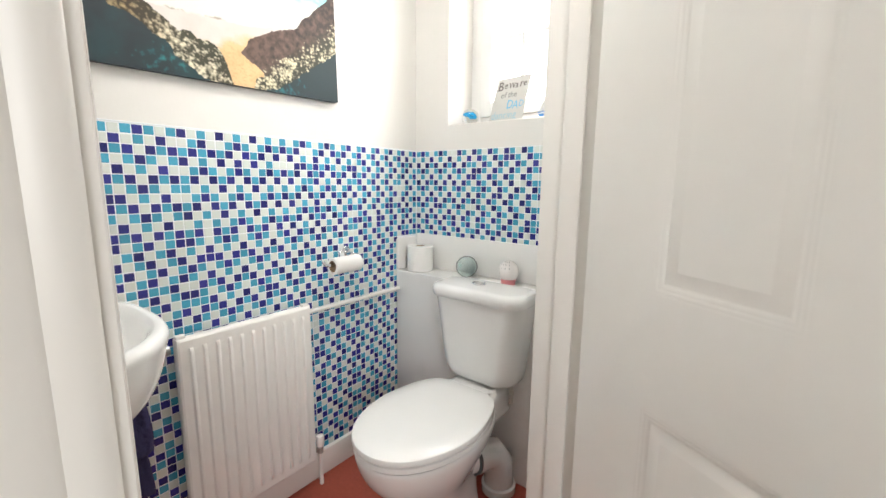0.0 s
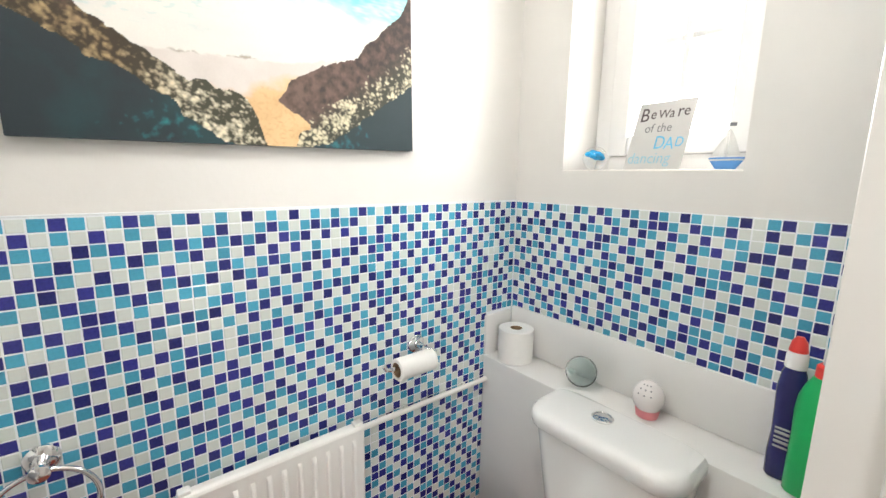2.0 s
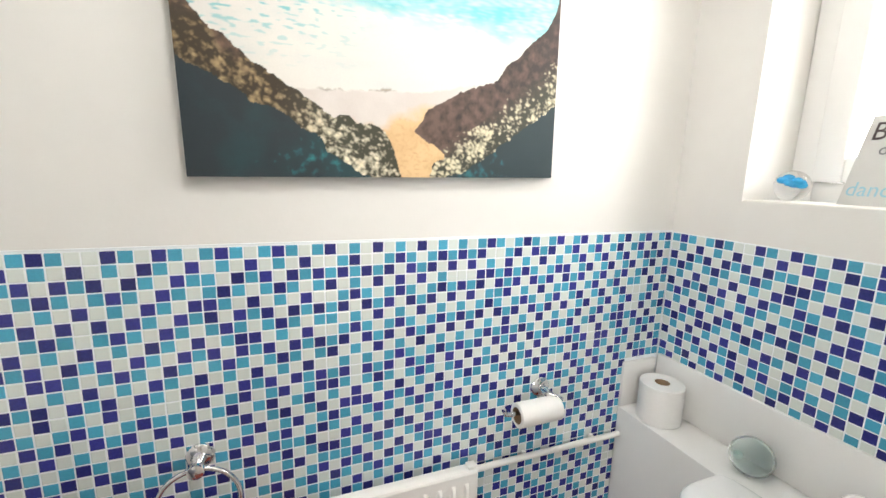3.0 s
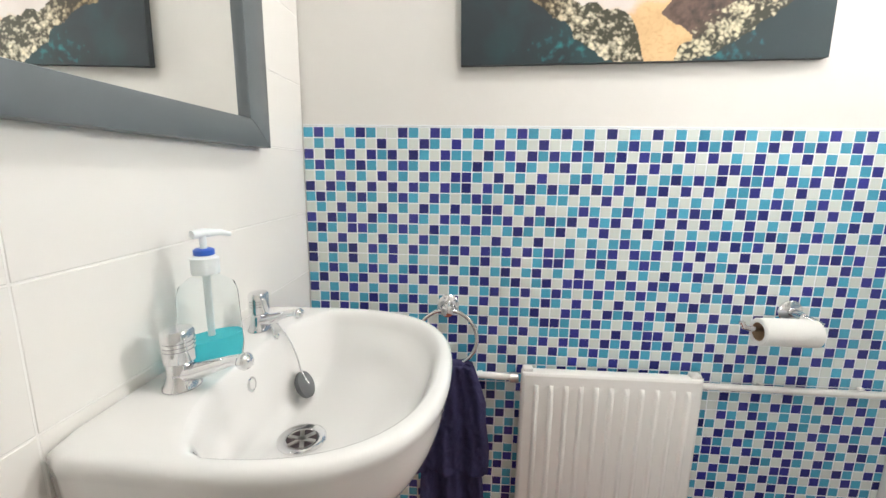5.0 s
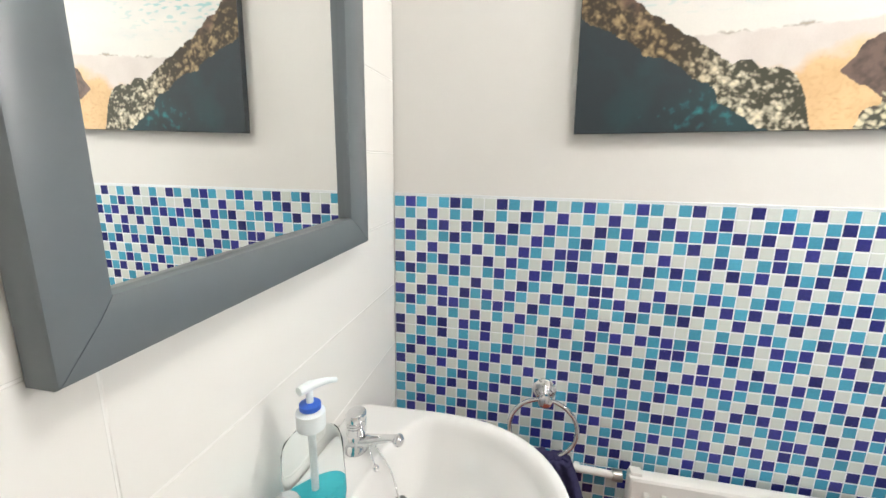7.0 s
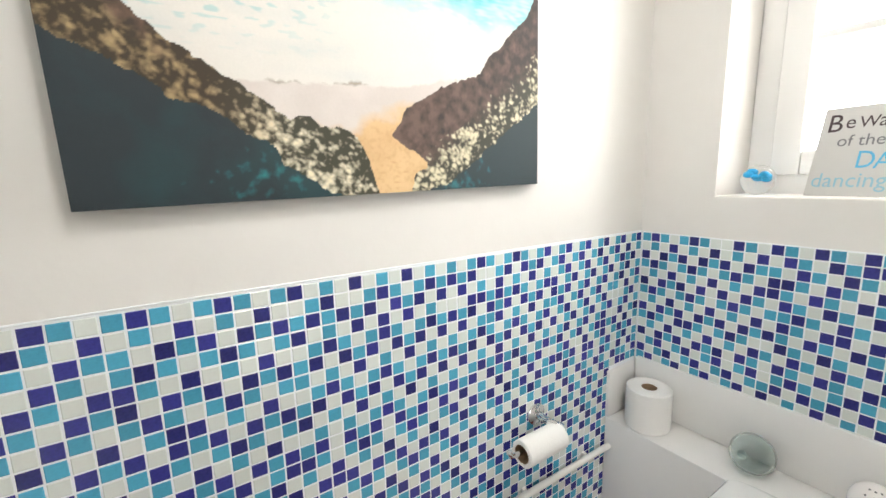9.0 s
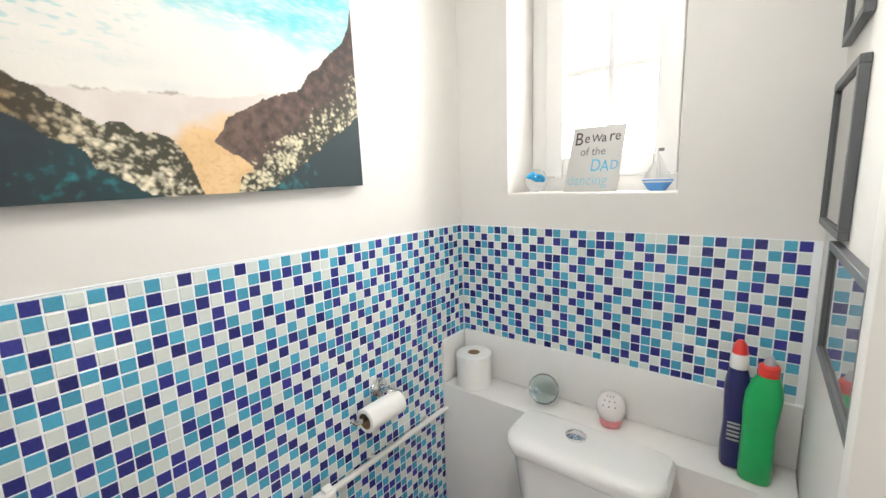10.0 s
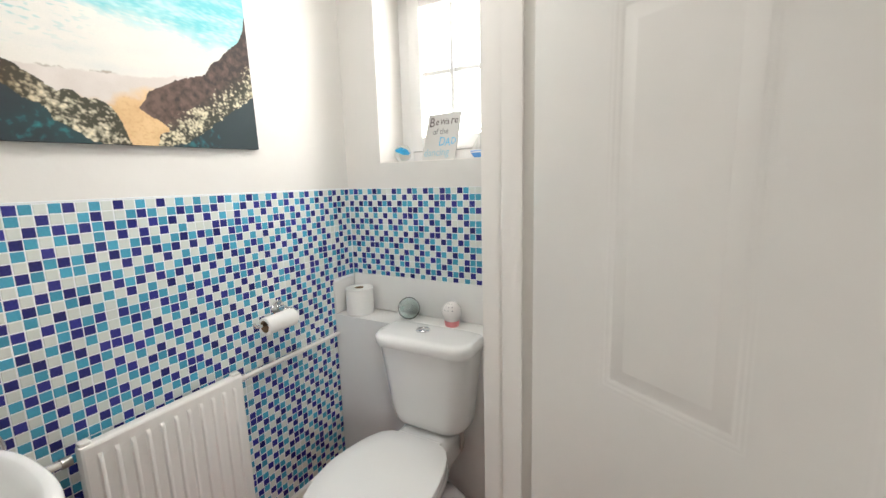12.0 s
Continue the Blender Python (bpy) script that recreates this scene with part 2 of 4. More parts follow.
def rrect(w, y0, y1, r, bow, n=8):
    """Outline of a cistern: half-width w, front y0 bowed by bow, back y1, corner radius r."""
    pts = []
    for cx, cy, a0 in ((w - r, y1 - r * 0.4, 0), (-w + r, y1 - r * 0.4, 90), (-w + r, y0 + r, 180), (w - r, y0 + r, 270)):
        for k in range(n + 1):
            a = radians(a0 + 90 * k / n)
            ry = r * 0.4 if a0 < 180 else r
            pts.append((cx + r * math.cos(a), cy + ry * math.sin(a)))
    return [(x, y - bow * (1 - (x / w) ** 2) * (y1 - y) / (y1 - y0)) for x, y in pts]


# ---- setting ----
def boxes(*bs):
    bm = bmesh.new()
    for b in bs:
        box(*b, bm=bm)
    return bm


tagged(part("floor", boxes((-1.6, XH, YB - 0.2, YW + 0.2, -0.12, 0.0)), M_FLOOR, smooth=False), "terracotta red speckled vinyl floor of the small toilet", "floor", kind="structure")
tagged(part("floor_hall", boxes((XH, 1.6, -1.3, 2.2, -0.12, 0.0)), M_CARPET, smooth=False), "beige carpet of the hall outside the toilet", "floor", kind="structure")
tagged(part("ceiling", boxes((-1.6, XH - 0.06, YB - 0.2, YW + 0.3, CEIL, CEIL + 0.1)), M_CEIL, smooth=False), "plain white painted ceiling", "ceiling", kind="structure")
tagged(part("ceiling_hall", boxes((XH - 0.06, 1.6, -1.3, 2.2, CEIL, CEIL + 0.1)), M_CEIL, smooth=False), "plain white hall ceiling", "ceiling", kind="structure")
PX, PY = XM - 0.004, YW + 0.004     # plaster faces behind the tiles
wall_mosaic = tagged(part("wall_west", boxes((PX - 0.2, PX, YB - 0.2, PY + 0.3, 0, CEIL)), M_PLASTER, smooth=False), "white painted wall above blue mosaic tiles", "wall", kind="structure")
wall_window = tagged(part("wall_north", boxes((PX, WX0, PY, PY + 0.3, 0, CEIL), (WX1, 1.6, PY, PY + 0.3, 0, CEIL), (WX0, WX1, PY, PY + 0.3, 0, WZ0), (WX0, WX1, PY, PY + 0.3, WZ1, CEIL)), M_PLASTER, smooth=False), "white painted window wall above blue mosaic tiles", "wall", kind="structure")
wall_basin = tagged(part("wall_south", boxes((PX, XH, YB - 0.15, YB - 0.006, 0, CEIL)), M_PLASTER, smooth=False), "wall behind the basin under large white glazed tiles", "wall", kind="structure")
wall_door = tagged(part("wall_east", boxes((XD, XH, YB - 0.006, DY0 - 0.03, 0, CEIL), (XD, XH, DY1 + 0.03, PY, 0, CEIL), (XD, XH, DY0 - 0.03, DY1 + 0.03, DH + 0.03, CEIL)), M_PLASTER, smooth=False), "white painted wall with the doorway", "wall", kind="structure")
tagged(part("wall_hall_south", boxes((XH, 1.6, -1.3, -1.2, 0, CEIL)), M_HALL, smooth=False), "plain cream hall wall", "wall", kind="structure")
tagged(part("wall_hall_west", boxes((XH - 0.12, XH, -1.3, YB - 0.15, 0, CEIL)), M_HALL, smooth=False), "plain cream hall wall", "wall", kind="structure")
# opening is invented, only there for the added lamp behind the camera
tagged(part("wall_hall_east", boxes((1.4, 1.5, -1.2, -1.15, 0, CEIL), (1.4, 1.5, -0.35, PY, 0, CEIL), (1.4, 1.5, -1.15, -0.35, 0, 0.85), (1.4, 1.5, -1.15, -0.35, 1.95, CEIL)), M_HALL, smooth=False), "plain cream hall wall, unseen, with an opening added for fill light", "wall", kind="structure")

# boxed-in pipework behind the cistern, with its shelf and upstands
SY, SZ = 1.275, 0.755
tagged(part("boxing", box(XM + 0.002, XD - 0.002, SY, PY - 0.001, 0.0, SZ, 0.004), M_BOX), "white painted pipe boxing with a shelf behind the cistern", "boxing", kind="structure")
tagged(part("upstand", box(XM + 0.012, XD - 0.002, PY - 0.014, PY - 0.001, SZ + 0.001, 0.910, 0.003), M_BOX), "white painted upstand strip above the shelf", "trim", kind="structure")
tagged(part("upstand_side", box(XM - 0.003, XM + 0.010, SY + 0.002, PY - 0.015, SZ + 0.001, 0.895, 0.003), M_BOX), "white painted side upstand at the end of the shelf", "trim", kind="structure")
tagged(part("baseboard", box(PX + 0.001, XM + 0.016, YB + 0.004, SY - 0.002, 0.0, 0.105, 0.006), M_GLOSS), "white gloss skirting board under the mosaic", "baseboard", kind="structure")
tagged(part("tile_edge_trim", box(PX + 0.001, XM + 0.0006, YB + 0.001, PY - 0.001, 1.2805, 1.284, 0.0008), M_GROUT), "pale grout line along the top of the mosaic", "trim", kind="structure")
tagged(part("window_sill", box(WX0 + 0.001, WX1 - 0.001, PY + 0.002, YG - 0.02, WZ0 - 0.004, WZ0 + 0.004, 0.002), M_GLOSS), "white gloss window sill", "sill", kind="structure")

# ---- window ----
window = thing("window_1", "white casement window with obscured glass and glazing bars", "window", kind="structure", loc=(-0.853, YG, WZ0))
GX0, GX1, GZ0, GZ1 = -0.975, -0.708, 1.489, 2.0
bm = boxes()
for b in ((WX0 + 0.001, -1.034, YG - 0.025, YG + 0.05, WZ0 + 0.002, WZ1 - 0.001), (-0.648, WX1 - 0.001, YG - 0.025, YG + 0.05, WZ0 + 0.002, WZ1 - 0.001), (-1.034, -0.648, YG - 0.025, YG + 0.05, WZ0 + 0.002, 1.43), (-1.034, -0.648, YG - 0.025, YG + 0.05, 2.045, WZ1 - 0.001)):
    box(*b, bevel=0.004, bm=bm)
part("window_frame", bm, M_UPVC, window)
bm = boxes()
for b in ((-1.0336, GX0, YG - 0.038, YG + 0.03, 1.4305, 2.0446), (GX1, -0.6484, YG - 0.038, YG + 0.03, 1.4305, 2.0446), (GX0, GX1, YG - 0.038, YG + 0.03, 1.4305, GZ0), (GX0, GX1, YG - 0.038, YG + 0.03, GZ1, 2.0446)):
    box(*b, bevel=0.006, bm=bm)
casement = part("casement", bm, M_UPVC, window)
part("glazing_bar", box(-0.846, -0.826, YG - 0.022, YG + 0.012, GZ0 + 0.001, GZ1 - 0.001, 0.005), M_UPVC, window)
for x0, x1 in ((GX0, -0.846), (-0.826, GX1)):
    part("glazing_bar", box(x0 + 0.001, x1 - 0.001, YG - 0.022, YG + 0.012, 1.735, 1.755, 0.005), M_UPVC, window)
    for z0, z1 in ((GZ0, 1.735), (1.755, GZ1)):
        pane = part("pane", box(x0 + 0.001, x1 - 0.001, YG - 0.003, YG + 0.001, z0 + 0.001, z1 - 0.001), M_FROST, window, "obscured glass pane", smooth=False)
        pane.visible_shadow = False
tagged(part("backdrop", box(-2.4, 0.8, 3.4, 3.42, 0.3, 3.6), M_SKYGLOW, smooth=False), "bright overcast sky outside the window", "backdrop", kind="structure")

# ---- doorway ----
lining = thing("door_frame", "white gloss door lining with stop and architraves", "door frame", kind="structure", loc=(-0.3, 0.45, 0))
for name, ya, yb in (("jamb", DY0 - 0.029, DY0), ("jamb", DY1, DY1 + 0.029)):
    part(name, box(XD - 0.022, XH + 0.003, ya, yb, 0.0, DH + 0.029, 0.003), M_GLOSS, lining)
part("head", box(XD - 0.003, XH + 0.002, DY0, DY1, DH, DH + 0.029, 0.003), M_GLOSS, lining)
for ya, yb in ((DY0 + 0.0005, DY0 + 0.011), (DY1 - 0.011, DY1 - 0.0005)):
    part("door_stop", box(-0.322, -0.280, ya, yb, 0.0, DH - 0.0005, 0.004), M_GLOSS, lining)


def architrave(x_wall, side, y_in, y_out, z1):
    """Moulded upright architrave on a wall face; side is the way that it stands proud."""
    s = 1 if y_out > y_in else -1
    prof = [(0.0, 0.0), (0.0, 0.010), (0.004, 0.014), (0.012, 0.015), (0.020, 0.012), (0.024, 0.0155), (0.052, 0.018), (0.058, 0.016), (0.060, 0.010), (0.060, 0.0)]
    return loft([[(x_wall + side * d, y_in + s * w, z) for w, d in prof] for z in (0.0, z1)])


for x, side in ((XD, -1), (XH, 1)):
    part("architrave", architrave(x, side, DY0 - 0.008, DY0 - 0.07, DH + 0.07), M_GLOSS, lining)
    if side < 0:
        part("architrave", architrave(x, side, DY1 + 0.008, DY1 + 0.07, DH + 0.07), M_GLOSS, lining)

# moulded six-panel door, hinged on the far jamb and swung out into the hall
LW, LH, LT = 0.800, 1.985, 0.035
door = thing("door_1", "white gloss six-panel door swung open into the hall", "door", kind="structure", loc=(-0.235, 0.791, 0.006))
door.rotation_euler = (0, 0, radians(-30.5))


def door_leaf():
    """Leaf along local x, seen face at local y = -LT... its back at y = 0; panels sunk with a raised field."""
    panels = [(xa, xa + 0.212, za, zb) for xa in (0.150, 0.455) for za, zb in ((0.215, 0.768), (0.962, 1.545), (1.640, 1.865))]
    bm = bmesh.new()
    xs = sorted({0, LW} | {v for p in panels for v in p[:2]})
    zs = sorted({0, LH} | {v for p in panels for v in p[2:]})
    for face, sgn in ((-LT, 1), (0.0, -1)):
        for x0, x1 in zip(xs, xs[1:]):
            for z0, z1 in zip(zs, zs[1:]):
                hit = (x0, x1, z0, z1) in panels
                if not hit:
                    bm.faces.new([bm.verts.new((x, face, z)) for x, z in ((x0, z0), (x1, z0), (x1, z1), (x0, z1))])
                    continue
                steps = [(0, 0), (0.003, 0.0009), (0.006, 0.0007), (0.010, 0.0024), (0.013, 0.0023), (0.018, 0.0046), (0.022, 0.0046), (0.036, 0.0026), (0.041, 0.0012), (0.044, 0.0012)]
                rings = [[(x0 + o, face + sgn * d, z0 + o), (x1 - o, face + sgn * d, z0 + o), (x1 - o, face + sgn * d, z1 - o), (x0 + o, face + sgn * d, z1 - o)] for o, d in steps]
                loft(rings, cap0=False, bm=bm)
    for x0, x1, z0, z1 in ((0, 0, 0, LH), (LW, LW, 0, LH)):
        bm.faces.new([bm.verts.new(p) for p in ((x0, -LT, 0), (x0, 0, 0), (x0, 0, LH), (x0, -LT, LH))])
    for z in (0, LH):
        bm.faces.new([bm.verts.new(p) for p in ((0, -LT, z), (LW, -LT, z), (LW, 0, z), (0, 0, z))])
    bmesh.ops.remove_doubles(bm, verts=bm.verts, dist=1e-5)
    return bm


def under(ob, parent):
    ob.parent = parent
    ob.matrix_parent_inverse = Matrix.Identity(4)
    return ob


under(part("leaf", door_leaf(), M_GLOSS), door)
for z in (0.22, 1.0, 1.75):
    under(part("hinge", tube([(0.0, -0.002, z), (0.0, -0.002, z + 0.075)], 0.005), M_DULL), door)

# ---- radiator ----
RY0, RY1, RZ0, RZ1 = 0.366, 0.786, 0.120, 0.715
RXF, RXB = -1.196, -1.234
radiator = thing("radiator", "white enamelled panel radiator with vertical flutes on the mosaic wall", "radiator", loc=(-1.22, 0.615, 0.125))


def fluted_panel():
    """Front sheet with eleven narrow raised ribs between plain header bands."""
    n = 11
    w = (RY1 - RY0 - 0.036) / n
    prof = [(RY0, -0.010), (RY0 + 0.003, -0.003), (RY0 + 0.008, 0.0)]
    for i in range(n):
        y = RY0 + 0.018 + (i + 0.5) * w
        prof += [(y - w * 0.22, 0.0), (y - w * 0.17, 0.0012), (y - w * 0.11, 0.0085), (y - w * 0.05, 0.0100), (y + w * 0.05, 0.0100), (y + w * 0.11, 0.0085), (y + w * 0.17, 0.0012), (y + w * 0.22, 0.0)]
    prof += [(RY1 - 0.008, 0.0), (RY1 - 0.003, -0.003), (RY1, -0.010)]
    rings = []
    for z, f, back in ((RZ0, 0, 0.010), (RZ0 + 0.003, 0, 0.003), (RZ0 + 0.008, 0, 0), (RZ0 + 0.030, 0, 0), (RZ0 + 0.036, 0.6, 0), (RZ0 + 0.044, 1, 0), (RZ1 - 0.044, 1, 0), (RZ1 - 0.036, 0.6, 0), (RZ1 - 0.030, 0, 0), (RZ1 - 0.008, 0, 0), (RZ1 - 0.003, 0, 0.003), (RZ1, 0, 0.010)):
        rings.append([(RXF - 0.003 + (d * f if d > 0 else 0) - max(back, -d if d < 0 else 0), y, z) for y, d in prof])
    return loft(rings, cap0=False, cap1=False, closed=False)


part("front_panel", fluted_panel(), M_RAD, radiator, sharp=28)
part("back_panel", box(RXB, RXF - 0.0128, RY0 + 0.002, RY1 - 0.002, RZ0 + 0.002, RZ1 - 0.002, 0.006), M_RAD, radiator)
for y in (RY0 + 0.08, RY1 - 0.08):
    part("bracket", box(XM + 0.001, RXB, y - 0.015, y + 0.015, RZ0 + 0.05, RZ1 - 0.08), M_RAD, radiator)
for y in (RY0 + 0.016, RY1 - 0.016):
    part("top_plug", box(RXB + 0.006, RXF - 0.010, y - 0.012, y + 0.012, RZ1 - 0.003, RZ1 + 0.007, 0.003), M_RAD, radiator)
valve = part("valve", lathe([(0.008, -0.02), (0.011, -0.018), (0.011, 0.006), (0.008, 0.010)], (RXF - 0.02, RY1 + 0.026, 0.150), 14), M_DULL, radiator, "dull metal lockshield valve")
part("valve_cap", lathe([(0.014, 0.0), (0.015, 0.004), (0.015, 0.034), (0.013, 0.040), (0.006, 0.041)], (RXF - 0.02, RY1 + 0.026, 0.161), 18), M_RAD, valve, "white plastic cap")
part("valve_tail", tube([(RXF - 0.02, RY1 - 0.004, 0.148), (RXF - 0.02, RY1 + 0.03, 0.148)], 0.008), M_DULL, radiator)
part("valve_pipe", tube([(RXF - 0.02, RY1 + 0.026, 0.136), (RXF - 0.02, RY1 + 0.026, 0.001)], 0.0075), M_RAD, radiator)

pipe = thing("heating_pipe", "white painted heating pipe running along the mosaic wall", "pipe", loc=(-1.245, 0.6, 0.68))
PZ = 0.676
part("pipe_run", tube([(XM + 0.018, 0.15, PZ + 0.008), (XM + 0.018, RY0 - 0.012, PZ)], 0.0085), M_RAD, pipe)
part("pipe_run", tube([(XM + 0.018, RY1 + 0.004, PZ), (XM + 0.018, SY - 0.001, PZ - 0.003)], 0.0085), M_RAD, pipe)
part("pipe_coupling", tube([(XM + 0.018, RY0 - 0.022, PZ), (XM + 0.018, RY0 - 0.002, PZ)], 0.013), M_DULL, pipe, "dull metal coupling")
for y in (0.27, 0.95, 1.18):
    part("pipe_clip", box(XM + 0.001, XM + 0.012, y - 0.006, y + 0.006, PZ - 0.008, PZ + 0.008, 0.002), M_RAD, pipe)

# ---- close-coupled toilet ----
TX = -0.756
toilet = thing("toilet", "white ceramic close-coupled toilet with its lid down", "toilet", loc=(TX, 0.95, 0))


def egg(k=1.0, y_front=0.634, y_back=1.118, half=0.186, back_half=0.140, n=48):
    """Outline of seat and bowl; flat back with rounded corners, round front."""
    cy, pts = 0.90, []
    for i in range(n):
        a = 2 * math.pi * i / n
        c, s = math.cos(a), math.sin(a)
        if s <= 0:
            x, y = half * math.copysign(abs(c) ** 0.95, c), cy - (cy - y_front) * abs(s) ** 0.98
        else:
            r = (abs(c) ** 5 + abs(s) ** 5) ** -0.2
            x, y = half * r * c, cy + (y_back - cy) * r * s
            x *= 1 - (1 - back_half / half) * ((y - cy) / (y_back - cy)) ** 1.3
        pts.append((x * k, cy + (y - cy) * k))
    return pts


def ring(pts, z, dy=0.0, cx=TX - 0.006):
    return [(cx + x, y + dy, z) for x, y in pts]


LIDZ = 0.428
part("lid", loft([ring(egg(0.97), LIDZ - 0.022), ring(egg(0.995), LIDZ - 0.018), ring(egg(1.0), LIDZ - 0.010), ring(egg(0.99), LIDZ - 0.003), ring(egg(0.965), LIDZ), ring(egg(0.70), LIDZ + 0.003), ring(egg(0.3), LIDZ + 0.004)]), M_SEAT, toilet)
part("seat", loft([ring(egg(0.955), LIDZ - 0.044), ring(egg(0.985), LIDZ - 0.040), ring(egg(0.985), LIDZ - 0.027), ring(egg(0.95), LIDZ - 0.0235)]), M_SEAT, toilet)
rows = []
for z, k, yf, hb in ((0.0, 0.60, 0.76, 0.125), (0.015, 0.595, 0.76, 0.125), (0.05, 0.545, 0.775, 0.12), (0.12, 0.53, 0.775, 0.115), (0.19, 0.60, 0.745, 0.12), (0.25, 0.74, 0.700, 0.13), (0.30, 0.86, 0.665, 0.14), (0.345, 0.94, 0.647, 0.145), (0.372, 0.965, 0.642, 0.148), (0.381, 0.955, 0.644, 0.147)):
    rows.append([(TX - 0.006 + x * k, y, z) for x, y in egg(1.0, yf, 1.13, 0.186, hb)])
part("pan", loft(eased(rows)), M_CERAMIC, toilet, sharp=60)
part("pan_ledge", box(TX - 0.105, TX + 0.105, 1.06, 1.262, 0.30, 0.420, 0.03, 5), M_CERAMIC, toilet)
part("seat_hinge", tube([(TX - 0.085, 1.119, LIDZ - 0.012), (TX + 0.085, 1.119, LIDZ - 0.012)], 0.009), M_SEAT, toilet)


def cistern(rows, dx=0.0):
    return [[(TX + dx + x, y, z) for x, y in rrect(w, y0 - 0.037, SY - 0.002, r, bow)] for z, w, y0, r, bow in rows]


part("cistern", loft(eased(cistern([(0.418, 0.085, 1.235, 0.05, 0.010), (0.420, 0.108, 1.218, 0.05, 0.012), (0.428, 0.128, 1.202, 0.055, 0.014), (0.444, 0.143, 1.190, 0.06, 0.016), (0.475, 0.152, 1.182, 0.06, 0.018), (0.54, 0.161, 1.177, 0.06, 0.020), (0.63, 0.172, 1.171, 0.06, 0.021), (0.735, 0.183, 1.165, 0.055, 0.022)]))), M_CERAMIC, toilet, sharp=60)
lid = part("cistern_lid", loft(cistern([(0.733, 0.180, 1.170, 0.05, 0.022), (0.735, 0.189, 1.158, 0.05, 0.024), (0.742, 0.193, 1.154, 0.055, 0.024), (0.758, 0.193, 1.154, 0.05, 0.024), (0.768, 0.190, 1.157, 0.05, 0.024), (0.775, 0.184, 1.166, 0.05, 0.022), (0.777, 0.165, 1.185, 0.045, 0.020)])), M_CERAMIC, toilet)
part("flush_button", lathe([(0.026, 0.0), (0.026, 0.004), (0.024, 0.006), (0.021, 0.006), (0.0205, 0.0045), (0.010, 0.006), (0.001, 0.0065)], (TX - 0.028, 1.214, 0.777), 28), M_CHROME, lid, "chrome dual flush button")
part("outlet_pipe", tube([(TX + 0.02, 1.023, 0.19), (TX + 0.055, 1.103, 0.188), (TX + 0.075, 1.163, 0.175), (TX + 0.082, 1.198, 0.13), (TX + 0.084, 1.208, 0.03), (TX + 0.084, 1.208, 0.001)], [0.052, 0.053, 0.055, 0.055, 0.054, 0.055], 24), M_CERAMIC, toilet, "white plastic soil pipe")
part("outlet_collar", tube([(TX + 0.048, 1.081, 0.190), (TX + 0.060, 1.121, 0.187)], [0.060, 0.060], 24), M_CERAMIC, toilet)
part("outlet_seal", tube([(TX + 0.0455, 1.073, 0.1905), (TX + 0.048, 1.081, 0.190)], [0.0595, 0.0595], 24), M_RUBBER, toilet, "black rubber seal")
part("outlet_foot", lathe([(0.062, 0.0), (0.064, 0.004), (0.064, 0.03), (0.058, 0.034)], (TX + 0.084, 1.208, 0.001), 24), M_CERAMIC, toilet)
part("supply_hose", tube([(TX + 0.115, 1.208, 0.445), (TX + 0.120, 1.213, 0.40), (TX + 0.112, 1.225, 0.355), (TX + 0.085, 1.238, 0.325), (TX + 0.04, 1.253, 0.31), (TX + 0.01, 1.275, 0.305)], 0.009, 12), M_BEIGEPIPE, toilet, "grey flexible supply hose")

# ---- toilet brush by the boxing ----
brush = thing("toilet_brush", "grey toilet brush in a pale holder beside the toilet", "toilet brush", loc=(-0.50, 1.215, 0))
part("holder", lathe([(0.042, 0.0), (0.046, 0.004), (0.042, 0.10), (0.036, 0.14), (0.030, 0.145)], (-0.505, 1.215, 0.0), 24), M_LABEL, brush)
part("handle", lathe([(0.008, 0.13), (0.008, 0.30), (0.012, 0.31), (0.012, 0.36), (0.007, 0.372)], (-0.505, 1.215, 0.0), 16), M_BEIGEPIPE, brush)

# ---- basin on its pedestal ----
BX, BY, BZ = -0.816, -0.010, 0.917
basin = thing("basin", "white ceramic pedestal wash basin with two tap holes", "basin", loc=(BX, YB, 0))


def basin_ring(af, bf, nf, ab, bb, nb, z, n=72, dx=0.0, dy=0.0):
    pts = []
    for i in range(n):
        a = 2 * math.pi * i / n
        c, s = math.cos(a), math.sin(a)
        k = min(1.0, max(0.0, -s * 2.5))
        k = k * k * (3 - 2 * k)
        p, q, e = (af, bf, nf) if s >= 0 else (af + (ab - af) * k, bb, nf + (nb - nf) * k)
        r = ((abs(c) / p) ** e + (abs(s) / q) ** e) ** (-1 / e)
        pts.append((BX + dx + r * c, BY + dy + r * s, z))
    return pts


